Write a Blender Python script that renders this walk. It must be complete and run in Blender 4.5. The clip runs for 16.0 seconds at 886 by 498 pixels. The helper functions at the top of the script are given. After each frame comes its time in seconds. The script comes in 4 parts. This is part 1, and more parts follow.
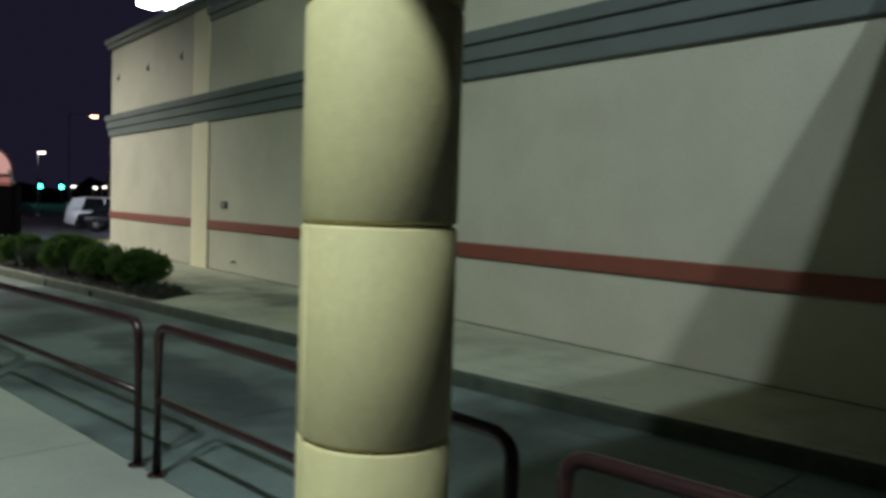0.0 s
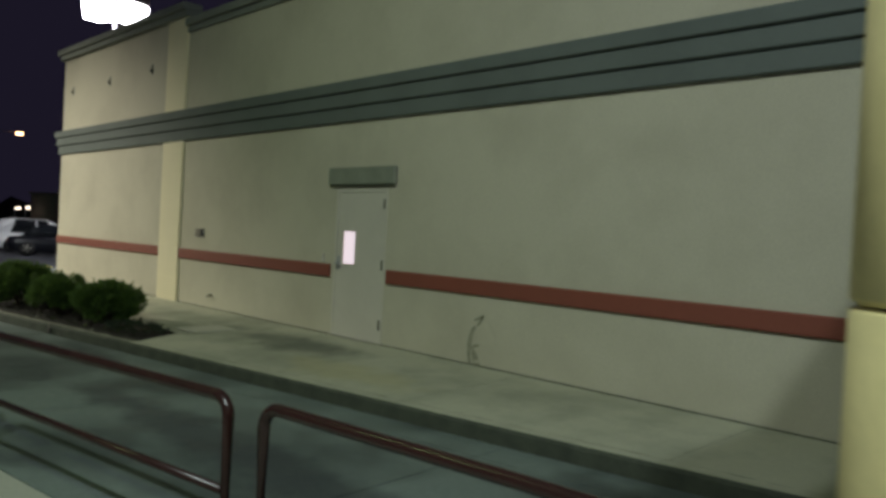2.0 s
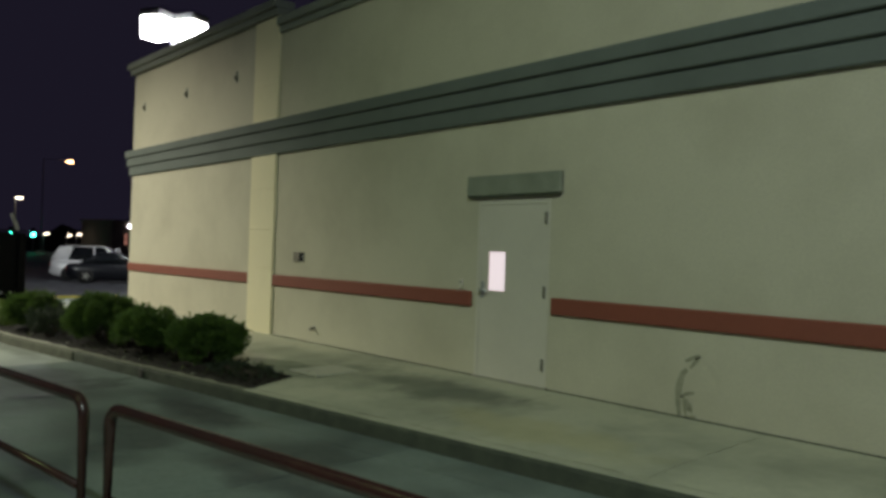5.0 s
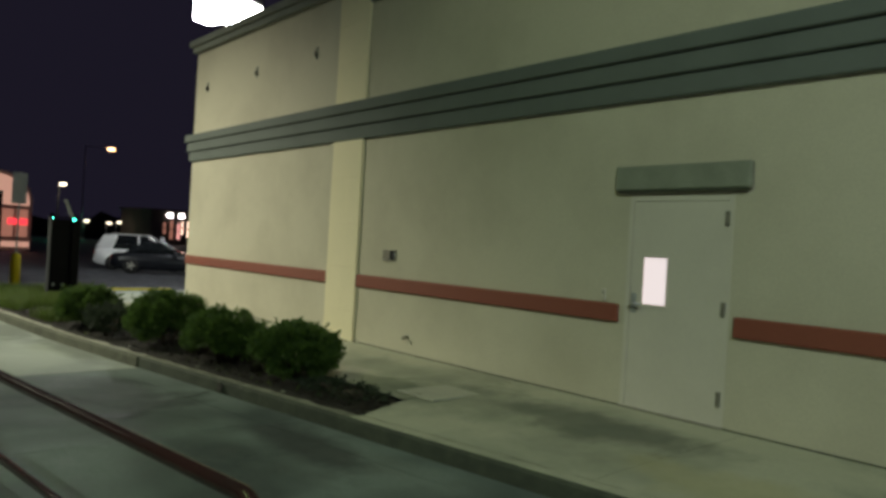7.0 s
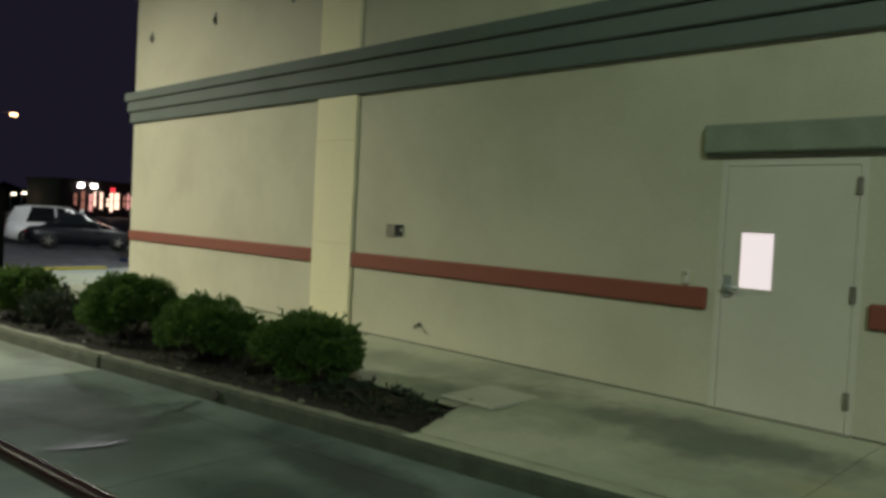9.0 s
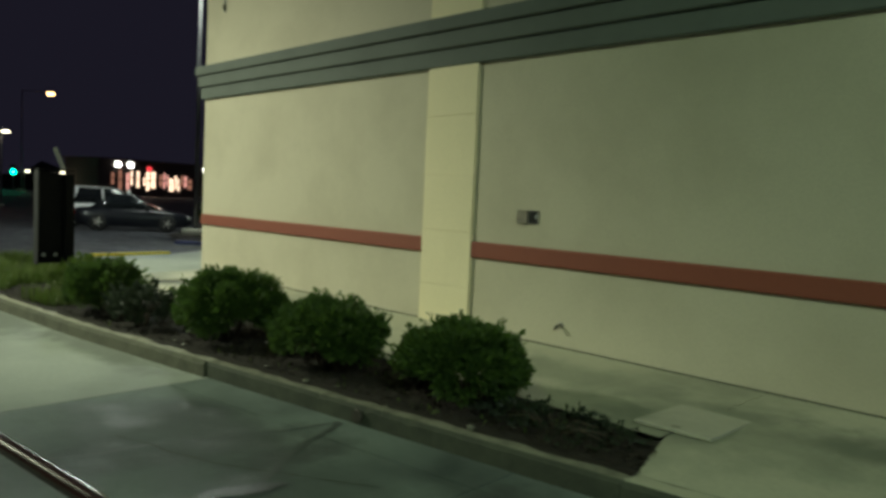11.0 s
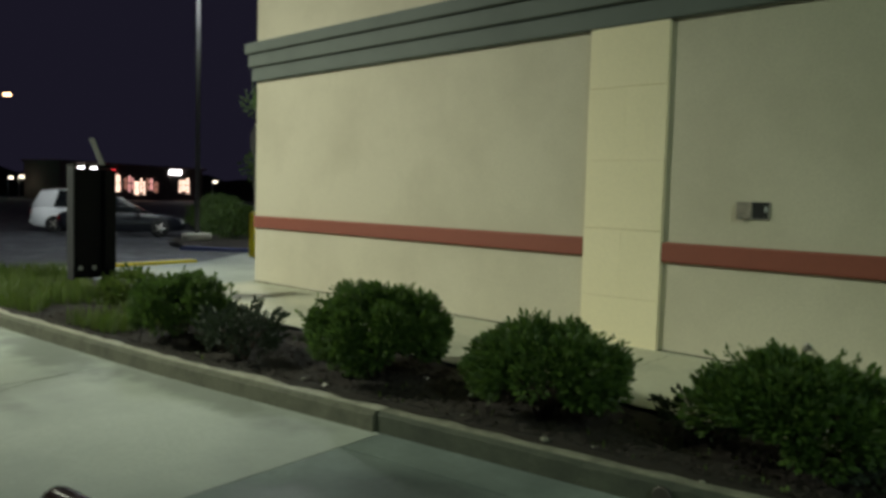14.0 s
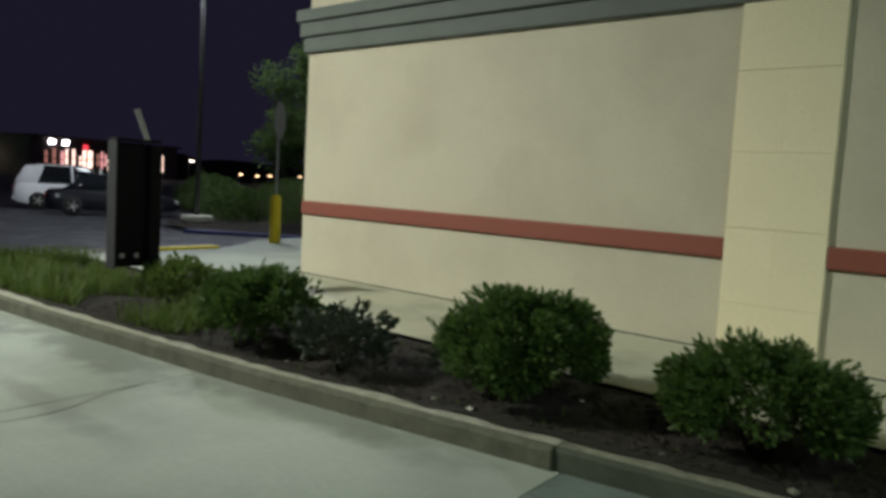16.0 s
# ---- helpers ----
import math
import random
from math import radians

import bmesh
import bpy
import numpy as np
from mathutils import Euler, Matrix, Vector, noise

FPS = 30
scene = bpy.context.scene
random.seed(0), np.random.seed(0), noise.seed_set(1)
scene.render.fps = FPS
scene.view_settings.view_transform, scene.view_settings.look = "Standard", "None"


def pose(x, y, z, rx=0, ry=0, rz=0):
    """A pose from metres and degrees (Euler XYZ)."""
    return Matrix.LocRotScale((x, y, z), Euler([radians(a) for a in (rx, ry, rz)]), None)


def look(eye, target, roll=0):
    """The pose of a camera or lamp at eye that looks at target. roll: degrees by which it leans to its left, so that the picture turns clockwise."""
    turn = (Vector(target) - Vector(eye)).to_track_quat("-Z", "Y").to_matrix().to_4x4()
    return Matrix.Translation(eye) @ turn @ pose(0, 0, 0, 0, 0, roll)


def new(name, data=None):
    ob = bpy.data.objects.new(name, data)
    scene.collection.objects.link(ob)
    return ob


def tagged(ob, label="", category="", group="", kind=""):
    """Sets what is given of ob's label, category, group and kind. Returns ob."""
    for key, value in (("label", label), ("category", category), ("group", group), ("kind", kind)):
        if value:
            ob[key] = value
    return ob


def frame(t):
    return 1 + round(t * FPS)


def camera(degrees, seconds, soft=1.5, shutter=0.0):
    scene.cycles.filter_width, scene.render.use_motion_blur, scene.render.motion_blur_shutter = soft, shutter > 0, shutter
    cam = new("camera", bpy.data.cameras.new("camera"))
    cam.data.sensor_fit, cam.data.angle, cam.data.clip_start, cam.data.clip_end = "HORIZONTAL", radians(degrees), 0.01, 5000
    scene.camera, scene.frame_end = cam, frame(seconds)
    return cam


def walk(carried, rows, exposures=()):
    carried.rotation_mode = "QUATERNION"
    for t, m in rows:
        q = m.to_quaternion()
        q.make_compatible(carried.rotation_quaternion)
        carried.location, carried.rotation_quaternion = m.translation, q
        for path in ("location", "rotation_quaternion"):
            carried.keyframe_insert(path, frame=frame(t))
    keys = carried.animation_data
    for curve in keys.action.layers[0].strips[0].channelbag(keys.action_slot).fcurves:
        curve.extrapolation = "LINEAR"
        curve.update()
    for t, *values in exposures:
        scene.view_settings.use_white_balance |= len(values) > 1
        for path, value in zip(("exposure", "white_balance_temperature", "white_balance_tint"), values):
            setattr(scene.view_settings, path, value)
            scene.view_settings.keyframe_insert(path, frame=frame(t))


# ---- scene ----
cam = camera(59.0, 16.0, soft=3.4, shutter=0.5)
PATH = [
    (0, (1.859, 0.64, 1.628), (0.305, 1.894, 1.517), 1.9),
    (0.5, (1.482, 0.455, 1.651), (-0.072, 1.707, 1.529), 1.5),
    (1, (1.101, 0.407, 1.628), (-0.487, 1.619, 1.528), 2.3),
    (1.5, (0.71, 0.409, 1.629), (-0.821, 1.694, 1.589), 3.6),
    (2, (0.277, 0.393, 1.646), (-1.166, 1.777, 1.616), 3.1),
    (2.5, (-0.107, 0.442, 1.638), (-1.534, 1.842, 1.647), 2.5),
    (3, (-0.435, 0.449, 1.65), (-1.853, 1.859, 1.687), 2.7),
    (3.5, (-0.914, 0.468, 1.649), (-2.313, 1.896, 1.684), 2.8),
    (4, (-1.274, 0.518, 1.63), (-2.747, 1.871, 1.662), 2.6),
    (6.5, (-3.438, 0.634, 1.599), (-4.965, 1.925, 1.601), 2.0),
    (7, (-3.911, 0.692, 1.628), (-5.469, 1.946, 1.627), 3.3),
    (7.5, (-4.381, 0.688, 1.6), (-5.898, 1.991, 1.587), 4.0),
    (8, (-4.84, 0.653, 1.589), (-6.288, 2.031, 1.527), 3.2),
    (8.5, (-5.319, 0.756, 1.635), (-6.779, 2.121, 1.565), 2.6),
    (9, (-5.772, 0.744, 1.616), (-7.191, 2.152, 1.548), 2.9),
    (11.3, (-7.691, 0.681, 1.662), (-9.17, 2.02, 1.526), 2.6),
    (11.5, (-7.895, 0.693, 1.63), (-9.389, 2.016, 1.499), 2.7),
    (12, (-8.403, 0.59, 1.609), (-9.921, 1.884, 1.459), 2.9),
    (12.5, (-8.898, 0.632, 1.542), (-10.445, 1.891, 1.396), 2.5),
    (13, (-9.317, 0.571, 1.523), (-10.834, 1.867, 1.388), 2.5),
    (13.5, (-9.696, 0.488, 1.572), (-11.145, 1.859, 1.43), 2.2),
    (14, (-10.14, 0.463, 1.529), (-11.533, 1.892, 1.398), 1.6),
    (14.5, (-10.568, 0.4, 1.464), (-11.939, 1.852, 1.353), 1.9),
    (15, (-10.951, 0.318, 1.476), (-12.275, 1.808, 1.32), 2.7),
    (15.5, (-11.421, 0.362, 1.405), (-12.74, 1.857, 1.256), 3.2),
    (16, (-11.787, 0.233, 1.501), (-13.119, 1.716, 1.338), 3.2),
]
EXPOSURES = [(0.0, 0.08, 6150, 11), (1.5, -0.01, 6700, 9), (3.5, -0.06, 6750, 7), (7.5, 0.01, 7100, 0), (9.0, 0.02, 6950, -1), (11.5, -0.01, 7150, -14), (12.5, 0.0, 7050, -12), (14.0, -0.05, 6700, -3), (15.0, -0.1, 6500, 2), (16.0, 0.04, 6350, 5)]
walk(cam, [(t, look(eye, target, roll)) for t, eye, target, roll in PATH], EXPOSURES)

# ---------------------------------------------------------------- light
world = bpy.data.worlds.new("night_sky")
scene.world = world
world.use_nodes = True
bg = world.node_tree.nodes["Background"]
bg.inputs["Color"].default_value = (0.31, 0.26, 0.56, 1)
bg.inputs["Strength"].default_value = 0.032


def lamp_spot(name, at, target, power, colour, degrees=150, size=0.12, blend=0.6):
    d = bpy.data.lights.new(name, "SPOT")
    d.energy, d.color, d.spot_size, d.spot_blend, d.shadow_soft_size = power, colour, radians(degrees), blend, size
    ob = new(name, d)
    ob.matrix_world = look(at, target)
    return ob


COOL = (0.81, 0.97, 0.98)
lamp_spot("unseen_lot_lamp", (2.45, -3.2, 9.0), (-2.4, 3.2, 0.0), 1400, COOL, 114, size=0.16, blend=1.0)
lamp_spot("unseen_lot_lamp", (1.1, -3.2, 9.0), (-3.9, 3.2, 0.0), 1400, COOL, 114, size=0.16, blend=1.0)
# Unseen green fill, added to light the middle of wall and walk.
lamp_spot("unseen_lot_lamp", (-8.5, -3.5, 9.0), (-8.2, 4.5, 0.0), 520, (0.72, 1.0, 0.42), 92, blend=1.0)
lamp_spot("unseen_lot_lamp", (-26.0, -3.4, 8.6), (-19.2, 5.4, 0.7), 8000, (0.95, 0.95, 0.82), 53, size=0.35, blend=1.0)
# Second unseen head, added to put highlights on the rails and light the lane.
lamp_spot("unseen_lot_lamp", (-26.0, -4.6, 8.6), (-14.2, 2.0, 0.0), 2400, (0.95, 0.95, 0.82), 31, size=0.3, blend=1.0)
# Third unseen head, added only to brighten the parked cars.
lamp_spot("unseen_lot_lamp", (-26.5, -4.0, 8.6), (-41.5, 13.0, 0.9), 2200, (0.92, 0.96, 1.0), 36, size=0.3, blend=1.0)
lamp_spot("pole_light", (-33.2, 12.7, 10.2), (-29.0, 9.0, 0.0), 5200, (0.88, 0.92, 1.0), 160, size=0.7)

# ---------------------------------------------------------------- small tools


def part(name, bm, material, parent=None, label=""):
    me = bpy.data.meshes.new(name)
    bm.normal_update()
    bm.to_mesh(me)
    bm.free()
    me.materials.append(material)
    ob = new(name, me)
    if parent is not None:
        ob.parent = parent
    if label:
        ob["label"] = label
    return ob


def thing(name, at=(0, 0, 0), rz=0.0, label="", category="", group="", kind=""):
    ob = new(name)
    ob.empty_display_size = 0.1
    ob.matrix_world = pose(at[0], at[1], at[2], 0, 0, rz)
    return tagged(ob, label, category, group, kind)


def add_box(bm, x0, x1, y0, y1, z0, z1, bevel=0.0, seg=1):
    vs = [bm.verts.new((x, y, z)) for x in (x0, x1) for y in (y0, y1) for z in (z0, z1)]
    fs = [(0, 1, 3, 2), (4, 6, 7, 5), (0, 4, 5, 1), (2, 3, 7, 6), (0, 2, 6, 4), (1, 5, 7, 3)]
    faces = [bm.faces.new([vs[i] for i in f]) for f in fs]
    if bevel > 0:
        edges = list({e for f in faces for e in f.edges})
        bmesh.ops.bevel(bm, geom=edges, offset=bevel, segments=seg, affect="EDGES", profile=0.5)
    return vs


def box(x0, x1, y0, y1, z0, z1, bevel=0.0, seg=1):
    bm = bmesh.new()
    add_box(bm, x0, x1, y0, y1, z0, z1, bevel, seg)
    return bm


def add_tube(bm, pts, r, n=10, caps=True, r_end=None):
    pts = [Vector(p) for p in pts]
    rings = []
    up = Vector((0, 0, 1))
    for i, p in enumerate(pts):
        d = (pts[min(i + 1, len(pts) - 1)] - pts[max(i - 1, 0)]).normalized()
        a = d.cross(up)
        if a.length < 1e-3:
            a = d.cross(Vector((0, 1, 0)))
        a.normalize()
        b = a.cross(d).normalized()
        rad = r if r_end is None else r + (r_end - r) * i / (len(pts) - 1)
        rings.append([bm.verts.new(p + rad * (math.cos(2 * math.pi * k / n) * a + math.sin(2 * math.pi * k / n) * b)) for k in range(n)])
    for q0, q1 in zip(rings, rings[1:]):
        for k in range(n):
            f = bm.faces.new((q0[k], q0[(k + 1) % n], q1[(k + 1) % n], q1[k]))
            f.smooth = True
    if caps:
        bm.faces.new(rings[0][::-1])
        bm.faces.new(rings[-1])


def tube(pts, r, n=10, r_end=None):
    bm = bmesh.new()
    add_tube(bm, pts, r, n, True, r_end)
    return bm


def lathe(profile, n=32):
    """Turns (radius, z) pairs round the z axis."""
    bm = bmesh.new()
    rings = [[bm.verts.new((r * math.cos(2 * math.pi * k / n), r * math.sin(2 * math.pi * k / n), z)) for k in range(n)] for r, z in profile]
    for q0, q1 in zip(rings, rings[1:]):
        for k in range(n):
            bm.faces.new((q0[k], q0[(k + 1) % n], q1[(k + 1) % n], q1[k])).smooth = True
    bm.faces.new(rings[0][::-1])
    bm.faces.new(rings[-1])
    return bm


# ---------------------------------------------------------------- materials


def surface(name, base, rough=0.8, metal=0.0, spots=(0.0, 1.5), grain=(0.0, 60.0), bump=0.0, bump_scale=120.0, tint=None, gloss=0.0, jitter=0.0, patches=(), island=0.0, edge=(0.42, 0.72), thin=0.0):
    """spots: strength and scale of broad stains; grain: of fine ones; tint: the stains' colour; jitter: change from piece to piece."""
    m = bpy.data.materials.new(name)
    m.use_nodes = True
    nt = m.node_tree
    n, l = nt.nodes, nt.links
    b = n["Principled BSDF"]
    b.inputs["Roughness"].default_value = rough
    b.inputs["Metallic"].default_value = metal
    geo = n.new("ShaderNodeNewGeometry")
    tint = tint or tuple(c * 0.45 for c in base)

    def mix(colour, other, fac):
        x = n.new("ShaderNodeMix")
        x.data_type = "RGBA"
        for sock, val in ((x.inputs[6], colour), (x.inputs[7], other), (x.inputs[0], fac)):
            if isinstance(val, bpy.types.NodeSocket):
                l.new(val, sock)
            elif isinstance(val, tuple):
                sock.default_value = (*val, 1)
            else:
                sock.default_value = val
        return x.outputs[2]

    def noise_at(scale, lo, hi, strength, detail=4.0):
        t = n.new("ShaderNodeTexNoise")
        t.inputs["Scale"].default_value, t.inputs["Detail"].default_value = scale, detail
        t.inputs["Roughness"].default_value = 0.6
        l.new(geo.outputs["Position"], t.inputs["Vector"])
        r = n.new("ShaderNodeMapRange")
        r.inputs[1].default_value, r.inputs[2].default_value = lo, hi
        r.inputs[3].default_value, r.inputs[4].default_value = 0.0, strength
        l.new(t.outputs["Fac"], r.inputs[0])
        return r.outputs[0], t.outputs["Fac"]

    colour = base
    if spots[0]:
        colour = mix(colour, tint, noise_at(spots[1], edge[0], edge[1], spots[0])[0])
    if grain[0]:
        colour = mix(colour, tuple(c * 0.6 for c in base), noise_at(grain[1], 0.35, 0.7, grain[0], 6.0)[0])
    for sx, sy, rx, ry, strength, shade in patches:
        # an uneven patch on the ground: an ellipse with a ragged rim
        mp = n.new("ShaderNodeMapping")
        mp.vector_type = "TEXTURE"
        mp.inputs["Location"].default_value = (sx, sy, 0)
        mp.inputs["Scale"].default_value = (rx, ry, 1000)
        l.new(geo.outputs["Position"], mp.inputs["Vector"])
        ln = n.new("ShaderNodeVectorMath")
        ln.operation = "LENGTH"
        l.new(mp.outputs[0], ln.inputs[0])
        _, ragged = noise_at(2.6, 0, 1, 1, 5.0)
        ad = n.new("ShaderNodeMath")
        ad.operation = "MULTIPLY_ADD"
        l.new(ragged, ad.inputs[0])
        ad.inputs[1].default_value = 1.6
        l.new(ln.outputs["Value"], ad.inputs[2])
        r = n.new("ShaderNodeMapRange")
        r.interpolation_type = "SMOOTHSTEP"
        r.inputs[1].default_value, r.inputs[2].default_value = 1.15, 1.95
        r.inputs[3].default_value, r.inputs[4].default_value = strength, 0.0
        l.new(ad.outputs[0], r.inputs[0])
        colour = mix(colour, shade, r.outputs[0])
    if island:
        r = n.new("ShaderNodeMapRange")
        r.inputs[3].default_value, r.inputs[4].default_value = 0.0, island
        l.new(geo.outputs["Random Per Island"], r.inputs[0])
        colour = mix(colour, tint, r.outputs[0])
    if jitter:
        info = n.new("ShaderNodeObjectInfo")
        r = n.new("ShaderNodeMapRange")
        r.inputs[3].default_value, r.inputs[4].default_value = 0.0, jitter
        l.new(info.outputs["Random"], r.inputs[0])
        colour = mix(colour, tint, r.outputs[0])
    if isinstance(colour, tuple):
        b.inputs["Base Color"].default_value = (*colour, 1)
    else:
        l.new(colour, b.inputs["Base Color"])
    if bump:
        f = noise_at(bump_scale, 0.0, 1.0, 1.0, 3.0)[1]
        bn = n.new("ShaderNodeBump")
        bn.inputs["Strength"].default_value, bn.inputs["Distance"].default_value = bump, 0.01
        l.new(f, bn.inputs["Height"])
        l.new(bn.outputs["Normal"], b.inputs["Normal"])
    if gloss:
        _, f = noise_at(2.2, 0, 1, 1)
        r = n.new("ShaderNodeMapRange")
        r.inputs[1].default_value, r.inputs[2].default_value = 0.4, 0.65
        r.inputs[3].default_value, r.inputs[4].default_value = rough, max(0.1, rough - gloss)
        l.new(f, r.inputs[0])
        l.new(r.outputs[0], b.inputs["Roughness"])
    if thin:
        tr = n.new("ShaderNodeBsdfTranslucent")
        ms = n.new("ShaderNodeMixShader")
        ms.inputs[0].default_value = thin
        if isinstance(colour, tuple):
            tr.inputs["Color"].default_value = (*colour, 1)
        else:
            l.new(colour, tr.inputs["Color"])
        l.new(b.outputs[0], ms.inputs[1])
        l.new(tr.outputs[0], ms.inputs[2])
        l.new(ms.outputs[0], n["Material Output"].inputs["Surface"])
    return m


def glow(name, colour, strength):
    m = bpy.data.materials.new(name)
    m.use_nodes = True
    b = m.node_tree.nodes["Principled BSDF"]
    b.inputs["Base Color"].default_value = (*(0.5 * c for c in colour), 1)
    b.inputs["Emission Color"].default_value = (*colour, 1)
    b.inputs["Emission Strength"].default_value = strength
    return m


STUCCO = surface("stucco", (0.60, 0.55, 0.43), 0.92, spots=(0.5, 0.9), grain=(0.3, 45), bump=0.45, bump_scale=150, tint=(0.42, 0.38, 0.285))
BLOCK = surface("cream_block", (0.87, 0.77, 0.54), 0.85, spots=(0.25, 1.4), grain=(0.2, 40), bump=0.2, bump_scale=90, tint=(0.70, 0.63, 0.42), jitter=0.2)
COLUMN = surface("cream_column", (0.90, 0.77, 0.37), 0.7, spots=(0.35, 2.4), grain=(0.2, 30), bump=0.12, bump_scale=60, tint=(0.60, 0.52, 0.24))
BAND = surface("grey_band", (0.14, 0.158, 0.145), 0.85, spots=(0.3, 1.2), grain=(0.2, 50), bump=0.2, bump_scale=140)
CORNICE = surface("grey_cornice", (0.24, 0.25, 0.22), 0.85, spots=(0.3, 1.2), grain=(0.2, 50), bump=0.2, bump_scale=140)
STRIPE = surface("red_stripe", (0.25, 0.068, 0.044), 0.7, spots=(0.3, 1.0), grain=(0.25, 40), bump=0.15, bump_scale=120, tint=(0.18, 0.06, 0.04))
DOORPAINT = surface("door_paint", (0.63, 0.58, 0.50), 0.5, spots=(0.2, 2.0), grain=(0.1, 30), tint=(0.42, 0.38, 0.33))
METAL = surface("dull_steel", (0.45, 0.43, 0.39), 0.4, 0.9, spots=(0.3, 8))
DARKMETAL = surface("dark_hinge", (0.10, 0.09, 0.08), 0.5, 0.6, spots=(0.3, 20))
RUST = surface("red_rail_paint", (0.042, 0.017, 0.014), 0.27, 0.0, spots=(0.85, 4.0), grain=(0.4, 40), bump=0.1, bump_scale=50, tint=(0.026, 0.016, 0.014))
WALKC = surface("walk_concrete", (0.50, 0.49, 0.37), 0.9, edge=(0.44, 0.64), spots=(0.75, 0.8), grain=(0.35, 35), bump=0.3, bump_scale=70, tint=(0.24, 0.25, 0.19), gloss=0.25, patches=((-8.5, 6.15, 1.5, 0.5, 0.75, (0.10, 0.11, 0.085)), (-9.6, 5.9, 1.6, 0.7, 0.5, (0.17, 0.19, 0.14)), (-6.6, 5.6, 1.2, 0.45, 0.5, (0.42, 0.38, 0.20)), (-11.6, 6.2, 1.4, 0.4, 0.5, (0.20, 0.22, 0.16))))
LANE_OLD = surface("lane_concrete_dirty", (0.19, 0.23, 0.208), 0.8, edge=(0.43, 0.60), spots=(0.92, 0.55), grain=(0.45, 25), bump=0.3, bump_scale=60, tint=(0.05, 0.064, 0.062), gloss=0.25, patches=((-9.8, 4.0, 1.3, 0.42, 0.8, (0.04, 0.045, 0.045)), (-12.6, 3.3, 1.2, 0.5, 0.5, (0.06, 0.07, 0.065)), (-5.5, 3.4, 3.2, 0.38, 0.75, (0.045, 0.052, 0.056)), (-11.85, 3.55, 0.32, 0.6, 0.75, (0.05, 0.058, 0.055)), (-12.3, 3.3, 0.28, 0.9, 0.55, (0.06, 0.07, 0.065)), (-12.4, 3.0, 1.9, 0.9, 0.5, (0.075, 0.092, 0.082))))
# Ragged darker ellipses beside the kerb foot and out on the lane.
LANE_NEW = surface("lane_concrete", (0.41, 0.445, 0.38), 0.85, spots=(0.6, 0.6), grain=(0.3, 30), bump=0.3, bump_scale=70, tint=(0.20, 0.22, 0.195), gloss=0.06, patches=((-16.2, 3.72, 1.9, 0.3, 0.6, (0.14, 0.155, 0.13)), (-18.6, 3.35, 1.7, 0.42, 0.65, (0.12, 0.135, 0.12)), (-20.8, 2.9, 1.4, 0.5, 0.55, (0.13, 0.145, 0.14)), (-17.4, 2.4, 1.2, 0.16, 0.45, (0.17, 0.18, 0.16))))
NEARC = surface("near_walk_concrete", (0.44, 0.44, 0.36), 0.85, spots=(0.5, 0.8), grain=(0.3, 30), bump=0.25, bump_scale=70, tint=(0.25, 0.26, 0.22))
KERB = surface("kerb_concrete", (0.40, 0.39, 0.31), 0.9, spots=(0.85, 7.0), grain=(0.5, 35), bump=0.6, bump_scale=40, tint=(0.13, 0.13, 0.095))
# Kerb face colours hold shade as well as dirt; joints and cracks share KERBFACE.
KERBFACE = surface("kerb_dark_face", (0.072, 0.08, 0.056), 0.85, spots=(0.8, 5.0), grain=(0.5, 30), bump=0.6, bump_scale=40, tint=(0.034, 0.038, 0.03))
KERBSHADE = surface("kerb_shaded_dirt", (0.125, 0.125, 0.088), 0.9, spots=(0.85, 5.0), grain=(0.5, 30), bump=0.6, bump_scale=40, tint=(0.055, 0.058, 0.042))
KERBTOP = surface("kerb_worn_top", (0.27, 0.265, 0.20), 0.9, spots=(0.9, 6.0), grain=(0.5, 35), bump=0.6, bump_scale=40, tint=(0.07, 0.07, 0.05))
SOIL = surface("soil", (0.020, 0.015, 0.010), 1.0, spots=(0.6, 3.0), grain=(0.6, 40), bump=1.0, bump_scale=30, tint=(0.016, 0.013, 0.01))
ASPHALT = surface("asphalt", (0.036, 0.038, 0.046), 0.8, spots=(0.5, 0.5), grain=(0.4, 60), bump=0.4, bump_scale=80, gloss=0.25)
YELLOW = surface("yellow_paint", (0.85, 0.70, 0.02), 0.5, spots=(0.3, 4), grain=(0.2, 30), tint=(0.62, 0.50, 0.02))
SIGNBACK = surface("sign_aluminium", (0.42, 0.43, 0.43), 0.45, 0.4, spots=(0.2, 5))
BLACKMETAL = surface("black_cabinet_paint", (0.006, 0.006, 0.007), 0.75, 0.0, spots=(0.3, 4))
BLACKMETAL.node_tree.nodes["Principled BSDF"].inputs["Specular IOR Level"].default_value = 0.15
GREYMETAL = surface("grey_pole_paint", (0.17, 0.172, 0.18), 0.55, 0.2, spots=(0.3, 3))
WHITECAR = surface("white_car_paint", (0.75, 0.76, 0.78), 0.2)
DARKCAR = surface("dark_car_paint", (0.006, 0.007, 0.011), 0.28)
CARGLASS = surface("car_glass", (0.01, 0.012, 0.014), 0.06)
TYRE = surface("tyre_rubber", (0.015, 0.015, 0.015), 0.9)
GRAFFITI = surface("faded_grey_spray", (0.27, 0.26, 0.19), 0.9, spots=(0.8, 14), tint=(0.42, 0.39, 0.29))
PALE = surface("pale_concrete_lid", (0.46, 0.45, 0.36), 0.9, spots=(0.4, 3), grain=(0.4, 40), bump=0.3, bump_scale=60)
STICKER = surface("paper_notice", (0.55, 0.52, 0.46), 0.6, spots=(0.4, 40), tint=(0.3, 0.28, 0.25))
LEAF = surface("leaf_green", (0.115, 0.195, 0.032), 0.58, spots=(0.5, 9), grain=(0.3, 60), tint=(0.048, 0.088, 0.024), island=0.95, thin=0.35)
